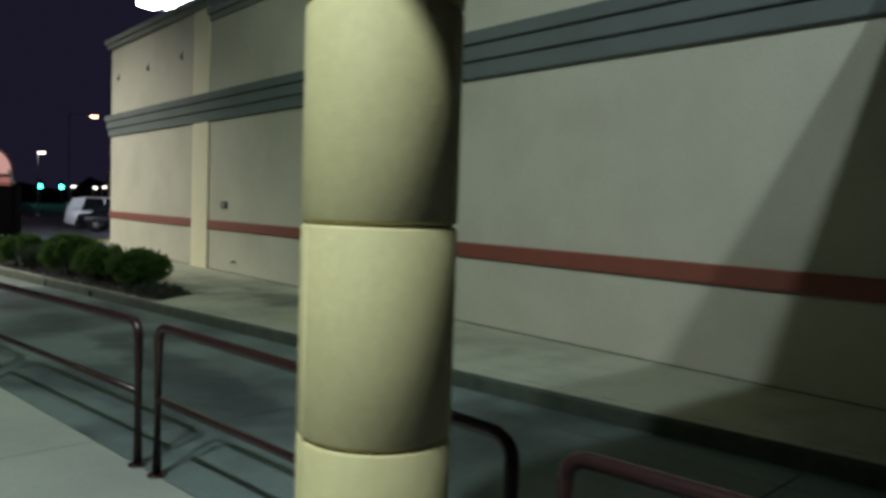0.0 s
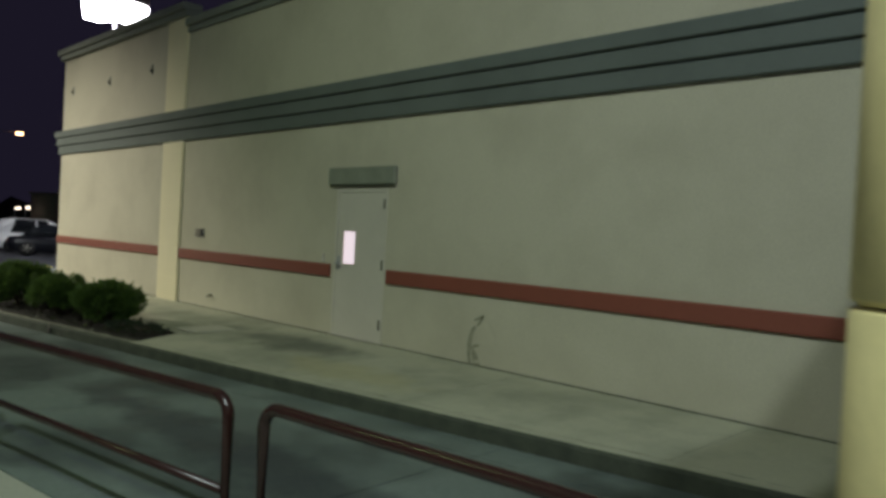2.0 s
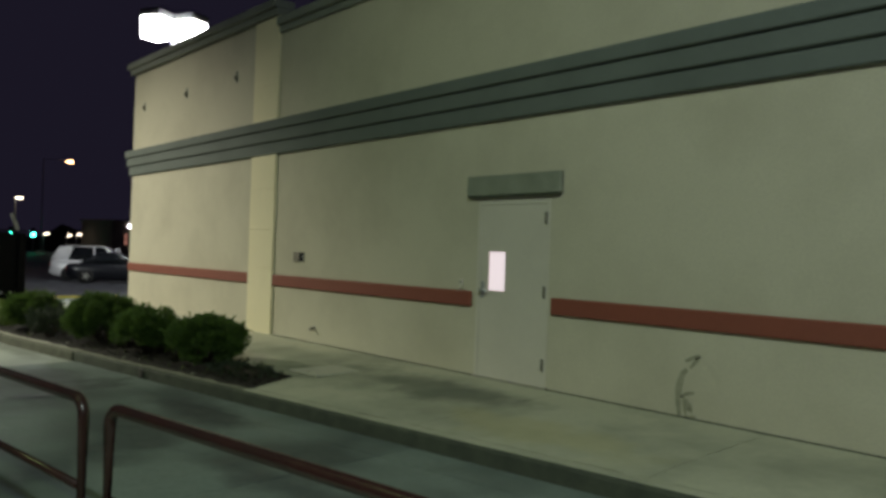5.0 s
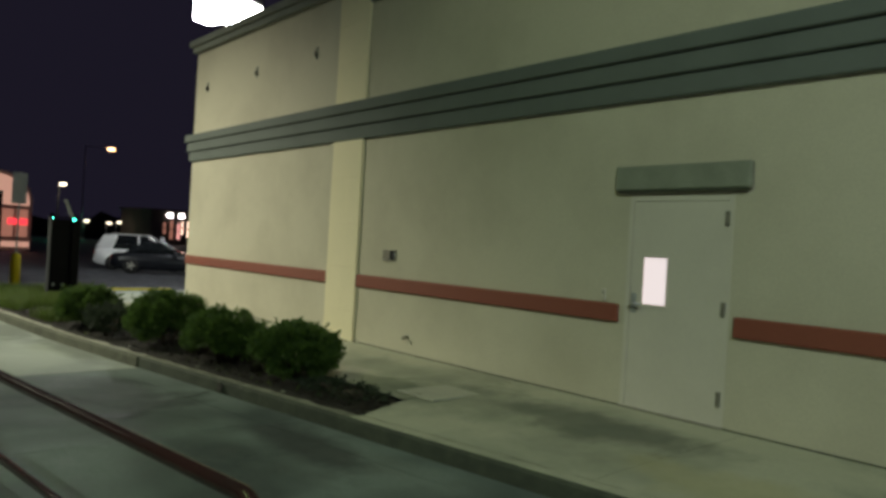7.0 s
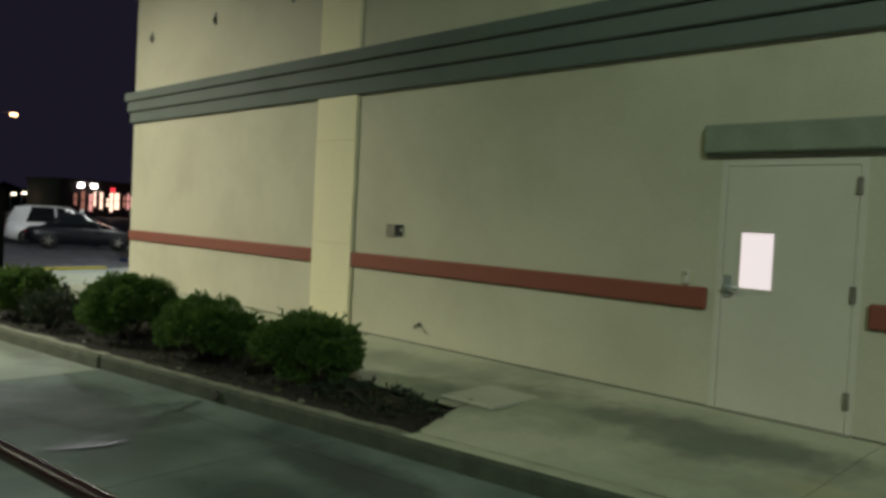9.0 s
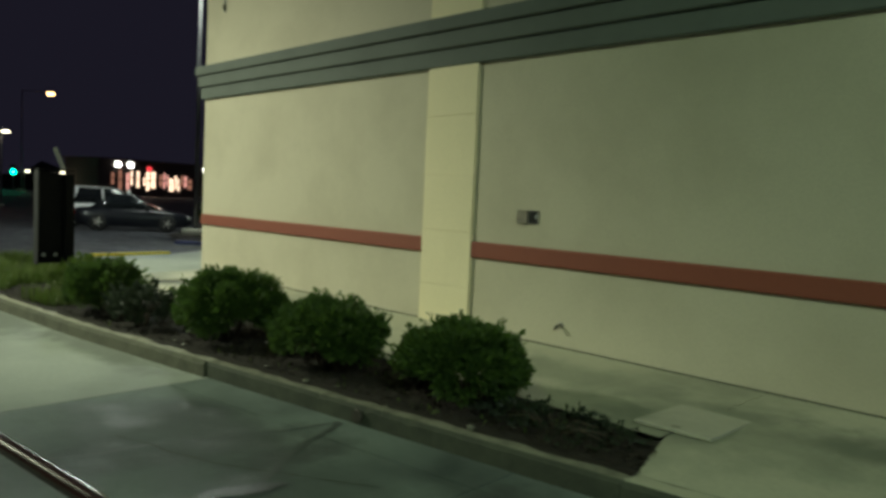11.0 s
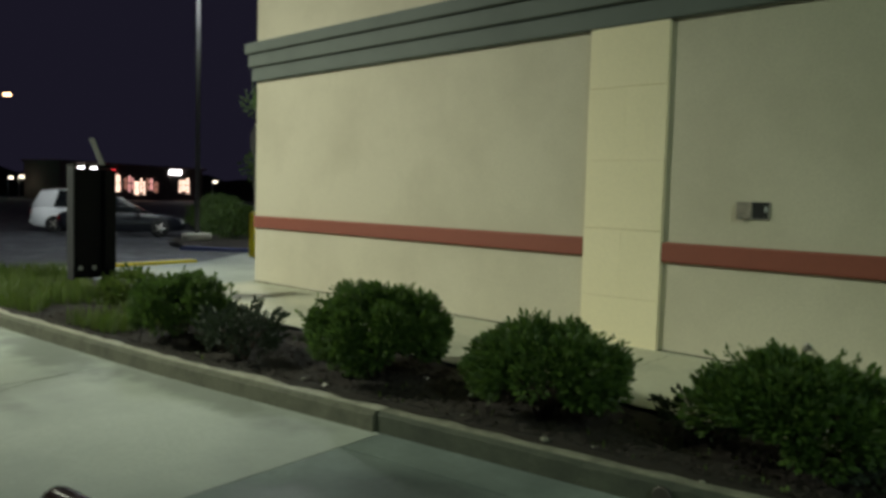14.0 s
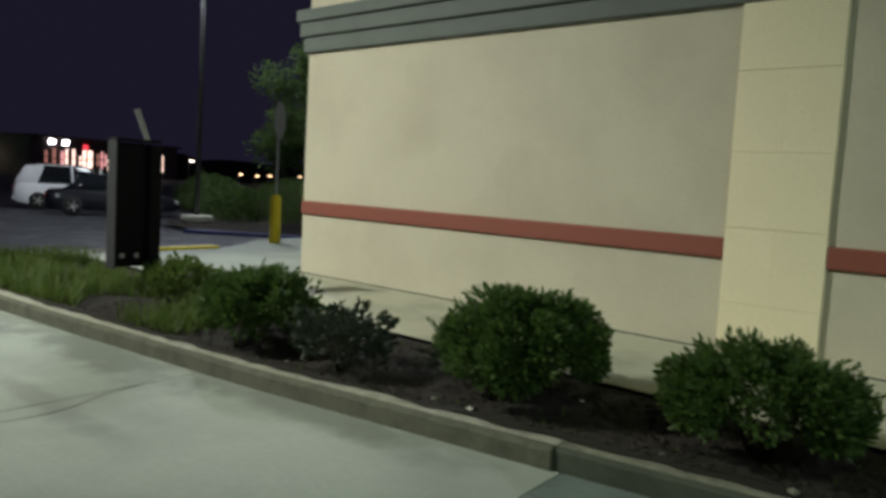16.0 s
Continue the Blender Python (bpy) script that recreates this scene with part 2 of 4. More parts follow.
LEAF_DRY = surface("leaf_dull", (0.028, 0.042, 0.02), 0.55, spots=(0.5, 9), tint=(0.035, 0.05, 0.03), island=0.8, thin=0.3)
GRASS = surface("weed_green", (0.105, 0.175, 0.032), 0.6, spots=(0.5, 6), tint=(0.11, 0.145, 0.03), island=0.9, thin=0.35)
BARK = surface("bark", (0.08, 0.06, 0.045), 0.95, spots=(0.4, 20))
LITPANE = glow("lit_frosted_pane", (1.0, 0.85, 0.96), 0.76)
LAMPGLOW = glow("lamp_lens", (0.93, 0.94, 1.0), 40.0)
FARWALL = surface("far_render", (0.16, 0.13, 0.11), 0.9, spots=(0.3, 0.4))

# ---------------------------------------------------------------- plan
WALL_Y = 6.975
CORNER_X = -20.48
PIL_L, PIL_R = -14.525, -13.685
BASE = 0.185


def kerb_y(x):
    return 4.055 + 0.113 * (x + 14.3)


def lane_z(x):
    return float(np.interp(x, (-100, -60, -43, -31, -26, -23, -20, -17, 0), (0.2, -0.1, -0.22, -0.13, -0.06, -0.06, -0.13, -0.165, 0.0)))


def kerb_top(x):
    return lane_z(x) + 0.145


def rail_y(x):
    return float(np.interp(x, (-12.3, -5.87, -2.82, 5.0), (1.16, 1.775, 2.17, 3.15)))


def near_z(x, y):
    """The near side: lane level, with the walk a little higher and ramping into it."""
    t = min(1.0, max(0.0, (3.3 - y) / 1.0))
    h = float(np.interp(x, (-12, -6, -2, 0.2, 6), (0.0, 0.03, 0.025, -0.05, -0.06)))
    return lane_z(x) + h * t * t * (3 - 2 * t)


# ---------------------------------------------------------------- ground
def sheet(name, xs, ys, zfun, material, parent=None, yfun=None):
    bm = bmesh.new()
    rows = [[bm.verts.new((x, (yfun(x, y) if yfun else y), zfun(x, yfun(x, y) if yfun else y))) for y in ys] for x in xs]
    for i in range(len(xs) - 1):
        for j in range(len(ys) - 1):
            bm.faces.new((rows[i][j], rows[i + 1][j], rows[i + 1][j + 1], rows[i][j + 1]))
    bmesh.ops.recalc_face_normals(bm, faces=bm.faces)
    for f in bm.faces:
        if f.normal.z < 0:
            f.normal_flip()
    return part(name, bm, material, parent)


def ground_z(x, y):
    return lane_z(x) - 0.035


gx = [-400, -200, -100, -60, -45, -39, -36.5, -34, -30, -25, -23, -20, -18, -14, -10, -6, -2, 2, 6, 12, 30, 100, 400]
gy = [-400, -100, -40, -20, -10, -5, 0, 4, 8, 12, 16, 20, 40, 100, 400]
ground = sheet("ground", gx, gy, ground_z, ASPHALT)
tagged(ground, "dark asphalt lot stretching away into the night", "ground", kind="structure")

road = thing("road", kind="structure", label="stained concrete drive-through lane between walk and kerb", category="road")


def slab(x0, x1, v0, v1, material, name="slab"):
    """A lane slab: x along the lane, v the distance from the kerb's face."""
    gap = 0.006
    bm = bmesh.new()
    nx, nv = 5, 5
    top = []
    for i in range(nx + 1):
        row = []
        for j in range(nv + 1):
            v = v0 + gap + (v1 - v0 - 2 * gap) * j / nv
            x = x0 + gap + (x1 - x0 - 2 * gap) * i / nx + 0.113 * v
            y = kerb_y(x) - v
            row.append(bm.verts.new((x, y, near_z(x, y))))
        top.append(row)
    for i in range(nx):
        for j in range(nv):
            bm.faces.new((top[i][j], top[i][j + 1], top[i + 1][j + 1], top[i + 1][j]))
    rim = [top[i][0] for i in range(nx + 1)] + [top[nx][j] for j in range(1, nv + 1)] + [top[i][nv] for i in range(nx - 1, -1, -1)] + [top[0][j] for j in range(nv - 1, 0, -1)]
    low = [bm.verts.new((v.co.x, v.co.y, v.co.z - 0.05)) for v in rim]
    for i in range(len(rim)):
        bm.faces.new((rim[i], rim[(i + 1) % len(rim)], low[(i + 1) % len(rim)], low[i]))
    bmesh.ops.recalc_face_normals(bm, faces=bm.faces)
    return part(name, bm, material, road)


xs_old = [-14.2, -10.7, -7.3, -3.9, -0.5, 2.9, 6.3]
for a, b in zip(xs_old, xs_old[1:]):
    slab(a, b, 0.0, 0.42, LANE_OLD, "gutter_slab")
    slab(a, b, 0.42, 3.18, LANE_OLD)
    slab(a, b, 3.18, 5.2, NEARC if b > -6 else LANE_OLD)
    slab(a, b, 5.2, 8.2, NEARC if b > -6 else LANE_OLD)
xs_new = [-24.4, -20.9, -17.5, -14.2]
for a, b in zip(xs_new, xs_new[1:]):
    slab(a, b, 0.0, 2.75, LANE_NEW)
    slab(a, b, 2.75, 5.2, LANE_NEW)
    slab(a, b, 5.2, 8.2, LANE_NEW)

# kerbs
BED_R = -9.95


def kerb_run(x0, x1, top_mat, face_mat, width=0.16, proud=0.004):
    k = thing("kerb", kind="structure", label="worn concrete kerb along the lane", category="kerb")
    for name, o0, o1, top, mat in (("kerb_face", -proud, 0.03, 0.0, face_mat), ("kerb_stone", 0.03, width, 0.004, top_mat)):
        bm = bmesh.new()
        n = max(2, int((x1 - x0) / 0.05))
        rings = []
        for i in range(n + 1):
            x = x0 + (x1 - x0) * i / n
            y, zt, zb = kerb_y(x), kerb_top(x), lane_z(x) - 0.1
            e = 0.022 if name == "kerb_face" else 0.004
            c = 0.024 * noise.noise(Vector((x * 4.0, 0, 2))) + 0.03 * max(0.0, noise.noise(Vector((x * 1.7, 3, 7))) - 0.25)
            c += 0.012 * noise.noise(Vector((x * 13.0, 4, 2)))
            b = 0.012 * noise.noise(Vector((x * 5.0, 9, 1)))
            if name == "kerb_face":
                pts = [(o0, zb), (o0 + 0.3 * c, zt - e - abs(c)), (o0 + e + abs(c), zt - 0.3 * abs(c)), (o1, zt), (o1, zb)]
            else:
                pts = [(o0, zb), (o0, zt - 0.002), (o0 + e, zt + top), (o1 + b, zt + top + 0.3 * b), (o1 + b, zb)]
            rings.append([bm.verts.new((x, y + a, z)) for a, z in pts])
        for q0, q1 in zip(rings, rings[1:]):
            for j in range(5):
                bm.faces.new((q0[j], q1[j], q1[(j + 1) % 5], q0[(j + 1) % 5]))
        bm.faces.new(rings[0][::-1])
        bm.faces.new(rings[-1])
        bmesh.ops.recalc_face_normals(bm, faces=bm.faces)
        part(name, bm, mat, k)
    return k


kerb_run(-24.4, -14.265, KERB, KERBSHADE, proud=0.03)
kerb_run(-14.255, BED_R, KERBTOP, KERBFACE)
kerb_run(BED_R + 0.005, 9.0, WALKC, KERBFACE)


# pavement by the wall, and the planting bed
def walk_z(x, y):
    k = kerb_y(x) + 0.16
    t = min(1.0, max(0.0, (y - k) / (WALL_Y - k)))
    zt = kerb_top(x) + 0.004
    base = BASE if x > -21 else BASE - 0.07 * min(1, (-21 - x) / 4)
    return zt + (base - zt) * (t ** 0.75)


pavement = thing("pavement", kind="structure", label="pale stained concrete walk along the wall", category="pavement")


def pave(x0, x1, ya, yb, name="slab", mat=WALKC, slant=0.0):
    g = 0.0018
    xs = [x0 + g + (x1 - x0 - 2 * g) * i / 4 for i in range(5)]
    ob = sheet(name, xs, [0, 0.15, 0.3, 0.45, 0.75, 1.0], lambda x, y: walk_z(x, y), mat, pavement, lambda x, s: ya(x) + (yb(x) - ya(x)) * s)
    for v in ob.data.vertices:
        v.co.x -= slant * (x1 - v.co.x) / (x1 - x0) * min(1.0, max(0.0, (v.co.y - ya(x0)) / 0.72))
    return ob


FRONT = lambda x: kerb_y(x) + 0.163
BED_BACK = lambda x: 5.35
for a, b in zip([BED_R, -7.45, -5.2, -2.6, 0.0, 3.0, 6.0], [-7.45, -5.2, -2.6, 0.0, 3.0, 6.0, 9.0]):
    pave(a, b, FRONT, lambda x: WALL_Y - 0.022, slant=0.24 if a == BED_R else 0.0)
for a, b in zip([-20.5, -17.2, -13.5], [-17.2, -13.5, BED_R - 0.24]):
    pave(a, b, BED_BACK, lambda x: WALL_Y - 0.022)
bm = bmesh.new()
rows = []
for y in (5.35, 6.5, 7.2, 8.0, 8.6, 9.2, 10.0, 12.0, 16.0):
    x0 = float(np.interp(y, (5.35, 6.5, 8.0, 9.0, 10.0, 16.0), (-24.3, -24.0, -24.25, -25.0, -25.9, -27.0)))
    rows.append([bm.verts.new((x0 + (-20.504 - x0) * k / 6, y, walk_z(x0 + (-20.504 - x0) * k / 6, min(y, 6.9)) + 0.002)) for k in range(7)])
for p, q in zip(rows, rows[1:]):
    for k in range(6):
        bm.faces.new((p[k], p[k + 1], q[k + 1], q[k]))
part("slab", bm, LANE_NEW, pavement)
tagged(part("joint_filler", box(CORNER_X, 9.0, WALL_Y - 0.03, WALL_Y + 0.001, -0.1, 0.16), KERBFACE), "dark joint between wall foot and walk", "joint", kind="structure")

BED_WEST, BED_EAST = -24.3, -9.94


def bed_z(x, y):
    lip = 0.034 * max(0.0, 1 - abs(y - FRONT(x)) / 0.14)
    return lip + walk_z(x, y) - (0.05 if y > 5.36 or x > -9.93 - 0.31 * (y - 4.72) else 0) + 0.022 * noise.noise(Vector((x * 1.3, y * 1.3, 0))) - 0.02


planting_bed = sheet("ground", [BED_WEST + (BED_EAST - BED_WEST) * i / 200 for i in range(201)], [0, 0.03, 0.06, 0.1, 0.15, 0.2, 0.3, 0.4, 0.5, 0.6, 0.68, 0.76, 0.83, 0.9, 1.0], bed_z, SOIL, None,
                     lambda x, s: FRONT(x) - 0.045 + 0.05 * noise.noise(Vector((x * 3.1, 0, 5))) + (5.50 - FRONT(x)) * s)
tagged(planting_bed, "bare dark soil of the planting bed beside the kerb", "soil", kind="structure")

# ---------------------------------------------------------------- building
WALL_TOP = 5.25
DOOR_L, DOOR_R, DOOR_T = -8.80, -7.67, 2.25

wall = thing("wall_south", kind="structure", label="cream stucco side wall of a restaurant", category="wall")
bm = bmesh.new()
add_box(bm, DOOR_R, 9.0, WALL_Y, WALL_Y + 0.22, -0.3, WALL_TOP)
part("wall_panel", bm, STUCCO, wall)
part("wall_panel", box(CORNER_X, DOOR_L, WALL_Y, WALL_Y + 0.22, -0.3, WALL_TOP), STUCCO, wall)
part("wall_panel", box(DOOR_L, DOOR_R, WALL_Y, WALL_Y + 0.22, DOOR_T, WALL_TOP), STUCCO, wall)
part("wall_panel", box(CORNER_X, PIL_L, WALL_Y + 0.001, WALL_Y + 0.22, WALL_TOP, 5.55), STUCCO, wall)
tagged(part("wall_west", box(CORNER_X, CORNER_X + 0.22, WALL_Y + 0.22, 22.0, -0.3, 5.55), STUCCO), "cream stucco end wall round the corner", "wall", kind="structure")
tagged(part("roof", box(CORNER_X + 0.22, 9.0, WALL_Y + 0.22, 22.0, 5.0, 5.2), CORNICE), "flat grey roof behind the parapet", "roof", kind="structure")
tagged(part("wall_north", box(CORNER_X, 9.0, 22.0, 22.2, -0.3, 5.55), STUCCO), "plain cream stucco back wall", "wall", kind="structure")
tagged(part("wall_east", box(9.0, 9.2, WALL_Y, 22.2, -0.3, 5.55), STUCCO), "plain cream stucco end wall", "wall", kind="structure")

# the grey moulded band, in three stepped courses, returning round the corner
band = thing("trim", kind="structure", label="dark grey stepped moulding band along the wall", category="moulding")
for z0, z1, d in ((3.18, 3.375, 0.06), (3.385, 3.57, 0.10), (3.58, 3.735, 0.14)):
    part("course", box(CORNER_X - d, 9.0, WALL_Y - d, WALL_Y - 0.001, z0, z1, 0.012), BAND, band)
    part("course", box(CORNER_X - d, CORNER_X - 0.001, WALL_Y + 0.001, 22.0, z0, z1, 0.012), BAND, band)
part("backing", box(CORNER_X - 0.03, 9.0, WALL_Y - 0.03, WALL_Y - 0.002, 3.185, 3.73), BAND, band)
cornice = thing("trim", kind="structure", label="grey stepped cornice on the parapet", category="cornice")
for z0, z1, d in ((0.0, 0.11, 0.05), (0.115, 0.25, 0.11)):
    part("course", box(PIL_R, 9.0, WALL_Y - d, WALL_Y + 0.23, WALL_TOP - 0.06 + z0, WALL_TOP - 0.06 + z1, 0.01), CORNICE, cornice)
    part("course", box(CORNER_X - d, PIL_R - 0.002, WALL_Y - d - 0.05, WALL_Y + 0.23, 5.50 + z0, 5.50 + z1, 0.01), CORNICE, cornice)
    part("course", box(CORNER_X - d, CORNER_X + 0.2, WALL_Y + 0.232, 22.0, 5.50 + z0, 5.50 + z1, 0.01), CORNICE, cornice)

stripe = thing("trim", kind="structure", label="flat dull red guard stripe along the wall", category="stripe")
for a, b in ((CORNER_X, PIL_L), (PIL_R, DOOR_L - 0.06), (DOOR_R + 0.06, 9.0)):
    part("board", box(a, b, WALL_Y - 0.042, WALL_Y - 0.001, 0.998, 1.182, 0.018, 2), STRIPE, stripe)

# Dark strip painted in for the shadow at the stucco's foot.
screed = thing("trim", kind="structure", label="dark strip for the shaded weep joint under the stucco", category="joint")
for a, b in ((CORNER_X, PIL_L), (PIL_R, DOOR_L), (DOOR_R, 9.0)):
    part("strip", box(a, b, WALL_Y - 0.004, WALL_Y - 0.001, 0.10, 0.193), KERBFACE, screed)

# pilaster in cast blocks
pilaster = thing("pilaster", kind="structure", label="pale yellow block pilaster on the stucco wall", category="pilaster")
zs = [0.10, 0.63, 1.275, 1.925, 2.61, 3.178]
for i, (a, b) in enumerate(zip(zs, zs[1:])):
    cuts = [PIL_L, PIL_R] if i % 2 == 0 else [PIL_L, (PIL_L + PIL_R) / 2, PIL_R]
    for p, q in zip(cuts, cuts[1:]):
        g = 0.001 if len(cuts) == 2 else 0.0003
        part("block", box(p + g, q - g, WALL_Y - 0.045, WALL_Y - 0.001, a + 0.001, b - 0.001, 4 * g), BLOCK, pilaster)
zs = [3.74, 4.36, 4.94, 5.49]
for i, (a, b) in enumerate(zip(zs, zs[1:])):
    part("block", box(PIL_L + 0.002, PIL_R - 0.002, WALL_Y - 0.045, WALL_Y - 0.001, a + 0.001, b - 0.001, 0.004), BLOCK, pilaster)

# door
door = thing("door_1", (DOOR_L, WALL_Y, BASE), kind="structure", label="closed beige steel service door with a lit window", category="door")
W, H = DOOR_R - DOOR_L, DOOR_T - BASE
bm = bmesh.new()
add_box(bm, 0.0, 0.055, -0.006, 0.12, 0, H)
add_box(bm, W - 0.055, W, -0.006, 0.12, 0, H)
add_box(bm, 0.055, W - 0.055, -0.006, 0.12, H - 0.05, H)
part("door_frame", bm, DOORPAINT, door)
wx0, wx1, wz0, wz1 = 0.195, 0.47, 1.018, 1.475
bm = bmesh.new()
for a, b, c, d in ((0.059, wx0, 0.012, H - 0.055), (wx1, W - 0.059, 0.012, H - 0.055), (wx0, wx1, 0.012, wz0), (wx0, wx1, wz1, H - 0.055)):
    add_box(bm, a, b, 0.0, 0.045, c, d)
part("leaf", bm, DOORPAINT, door)
part("backing", box(0.05, W - 0.05, 0.13, 0.15, 0, H), DOORPAINT, door)
bm = bmesh.new()
for a, b, c, d in ((wx0 - 0.02, wx0 + 0.004, wz0 - 0.02, wz1 + 0.02), (wx1 - 0.004, wx1 + 0.02, wz0 - 0.02, wz1 + 0.02), (wx0 + 0.004, wx1 - 0.004, wz0 - 0.02, wz0 + 0.004), (wx0 + 0.004, wx1 - 0.004, wz1 - 0.004, wz1 + 0.02)):
    add_box(bm, a, b, -0.006, -0.001, c, d)
part("window_frame", bm, DOORPAINT, door)
part("pane", box(wx0 + 0.002, wx1 - 0.002, 0.012, 0.02, wz0 + 0.002, wz1 - 0.002), LITPANE, door, "white glowing frosted pane")
HINGE = surface("painted_hinge", (0.20, 0.185, 0.15), 0.5, spots=(0.4, 20))
for z in (0.19, 0.98, 1.79):
    part("hinge", box(W - 0.075, W - 0.035, -0.022, -0.007, z, z + 0.13, 0.004), HINGE, door)
h = part("lock_plate", box(0.075, 0.135, -0.012, -0.001, 0.93, 1.12, 0.004), SIGNBACK, door)
part("handle", tube([(0.10, -0.012, 1.02), (0.10, -0.065, 1.02), (0.13, -0.072, 1.02), (0.23, -0.068, 1.015)], 0.013), SIGNBACK, h, "brushed steel lever handle")
part("threshold", box(0.0, W, -0.05, 0.1, 0.0, 0.012), METAL, door)

HOODPAINT = surface("hood_paint", (0.27, 0.285, 0.225), 0.8, spots=(0.4, 3.0), grain=(0.3, 40), bump=0.15, bump_scale=100)
hood = thing("door_hood", (DOOR_L, WALL_Y, 2.305), label="shallow grey boxed hood over the service door", category="hood")
part("body", box(-0.15, W + 0.17, -0.07, -0.001, 0.0, 0.235, 0.018, 3), HOODPAINT, hood)
# Near-black strip puts the shade under the hood into colour.
part("drip_edge", box(-0.12, W + 0.14, -0.058, -0.004, -0.016, -0.001), KERBFACE, hood)

# ---------------------------------------------------------------- column and canopy overhead
column = thing("column", (0.0, 1.905, near_z(0.0, 1.905)), label="round cream painted column of stacked drums", category="column")
r = 0.222
zb = near_z(0.0, 1.905)
marks = [0.0, 0.37 - zb, 0.97 - zb, 1.57 - zb, 2.17 - zb, 2.77 - zb, 3.4 - zb]
for a, b in zip(marks, marks[1:]):
    part("drum", lathe([(r - 0.012, a + 0.001), (r - 0.012, a + 0.004), (r - 0.004, a + 0.007), (r, a + 0.012), (r, b - 0.012), (r - 0.004, b - 0.007), (r - 0.012, b - 0.004), (r - 0.012, b - 0.001)], 48), COLUMN, column)
sa = radians(-97)
part("seam", tube([(0.2215 * math.cos(sa), 0.2215 * math.sin(sa), marks[1] + 0.02), (0.2215 * math.cos(sa), 0.2215 * math.sin(sa), marks[3] - 0.02)], 0.0025, 6), COLUMN, column)
canopy = tagged(part("canopy", box(-0.47, 9.0, 0.9, WALL_Y - 0.15, 3.4, 3.9, 0.02), CORNICE), "broad grey flat canopy roof over the lane", "canopy", kind="structure")

# ---------------------------------------------------------------- rails
def rail_section(x0, x1):
    n = thing("handrail", label="red-brown painted pipe handrail with a middle bar", category="handrail", group="rails along the lane")

    def at(x, h):
        y = rail_y(x)
        return (x, y, near_z(x, y) + h)
    top = 0.876
    R = 0.09
    pts = [at(x0, 0.0), at(x0, top - R)]
    for k in range(1, 6):
        a = k * math.pi / 10
        pts.append(at(x0 + R - R * math.cos(a), top - R + R * math.sin(a)))
    pts.append(at((x0 + x1) / 2, top))
    for k in range(5, 0, -1):
        a = k * math.pi / 10
        pts.append(at(x1 - R + R * math.cos(a), top - R + R * math.sin(a)))
    pts += [at(x1, top - R), at(x1, 0.0)]
    part("rail_hoop", tube(pts, 0.028, 12), RUST, n)
    part("middle_bar", tube([at(x0 + 0.02, 0.452), at((x0 + x1) / 2, 0.452), at(x1 - 0.02, 0.452)], 0.022, 10), RUST, n)
    for x in (x0, x1):
        p = at(x, 0.0)
        bm = lathe([(0.055, -0.002), (0.055, 0.008), (0.03, 0.012)], 16)
        bmesh.ops.translate(bm, verts=bm.verts, vec=p)
        part("base_plate", bm, RUST, n)
    return n


rail_section(-2.65, -0.05)
rail_section(-5.76, -2.90)
rail_section(-9.2, -6.04)
rail_section(-12.22, -9.45)
rail_section(0.17, 3.2)


# ---------------------------------------------------------------- plants
def leaf_mesh(spots, size, wide=0.5):
    """One mesh of many leaves; spots are (place, outward way)."""
    verts, faces = [], []
    rnd = random.Random(5)
    for p, out in spots:
        a = Vector((rnd.gauss(0, 1), rnd.gauss(0, 1), rnd.gauss(0, 1)))
        way = (out + 0.75 * a.normalized() + Vector((0, 0, 0.25))).normalized()
        side = way.cross(a).normalized()
        s = size * rnd.uniform(0.6, 1.35)
        nrm = side.cross(way)
        i = len(verts)
        verts += [p, p + s * 0.5 * way + s * wide * 0.5 * side + 0.12 * s * nrm, p + s * way - 0.08 * s * nrm, p + s * 0.5 * way - s * wide * 0.5 * side + 0.12 * s * nrm]
        faces += [(i, i + 1, i + 2), (i, i + 2, i + 3)]
    me = bpy.data.meshes.new("leaves")
    me.from_pydata([tuple(v) for v in verts], [], faces)
    me.update()
    return me


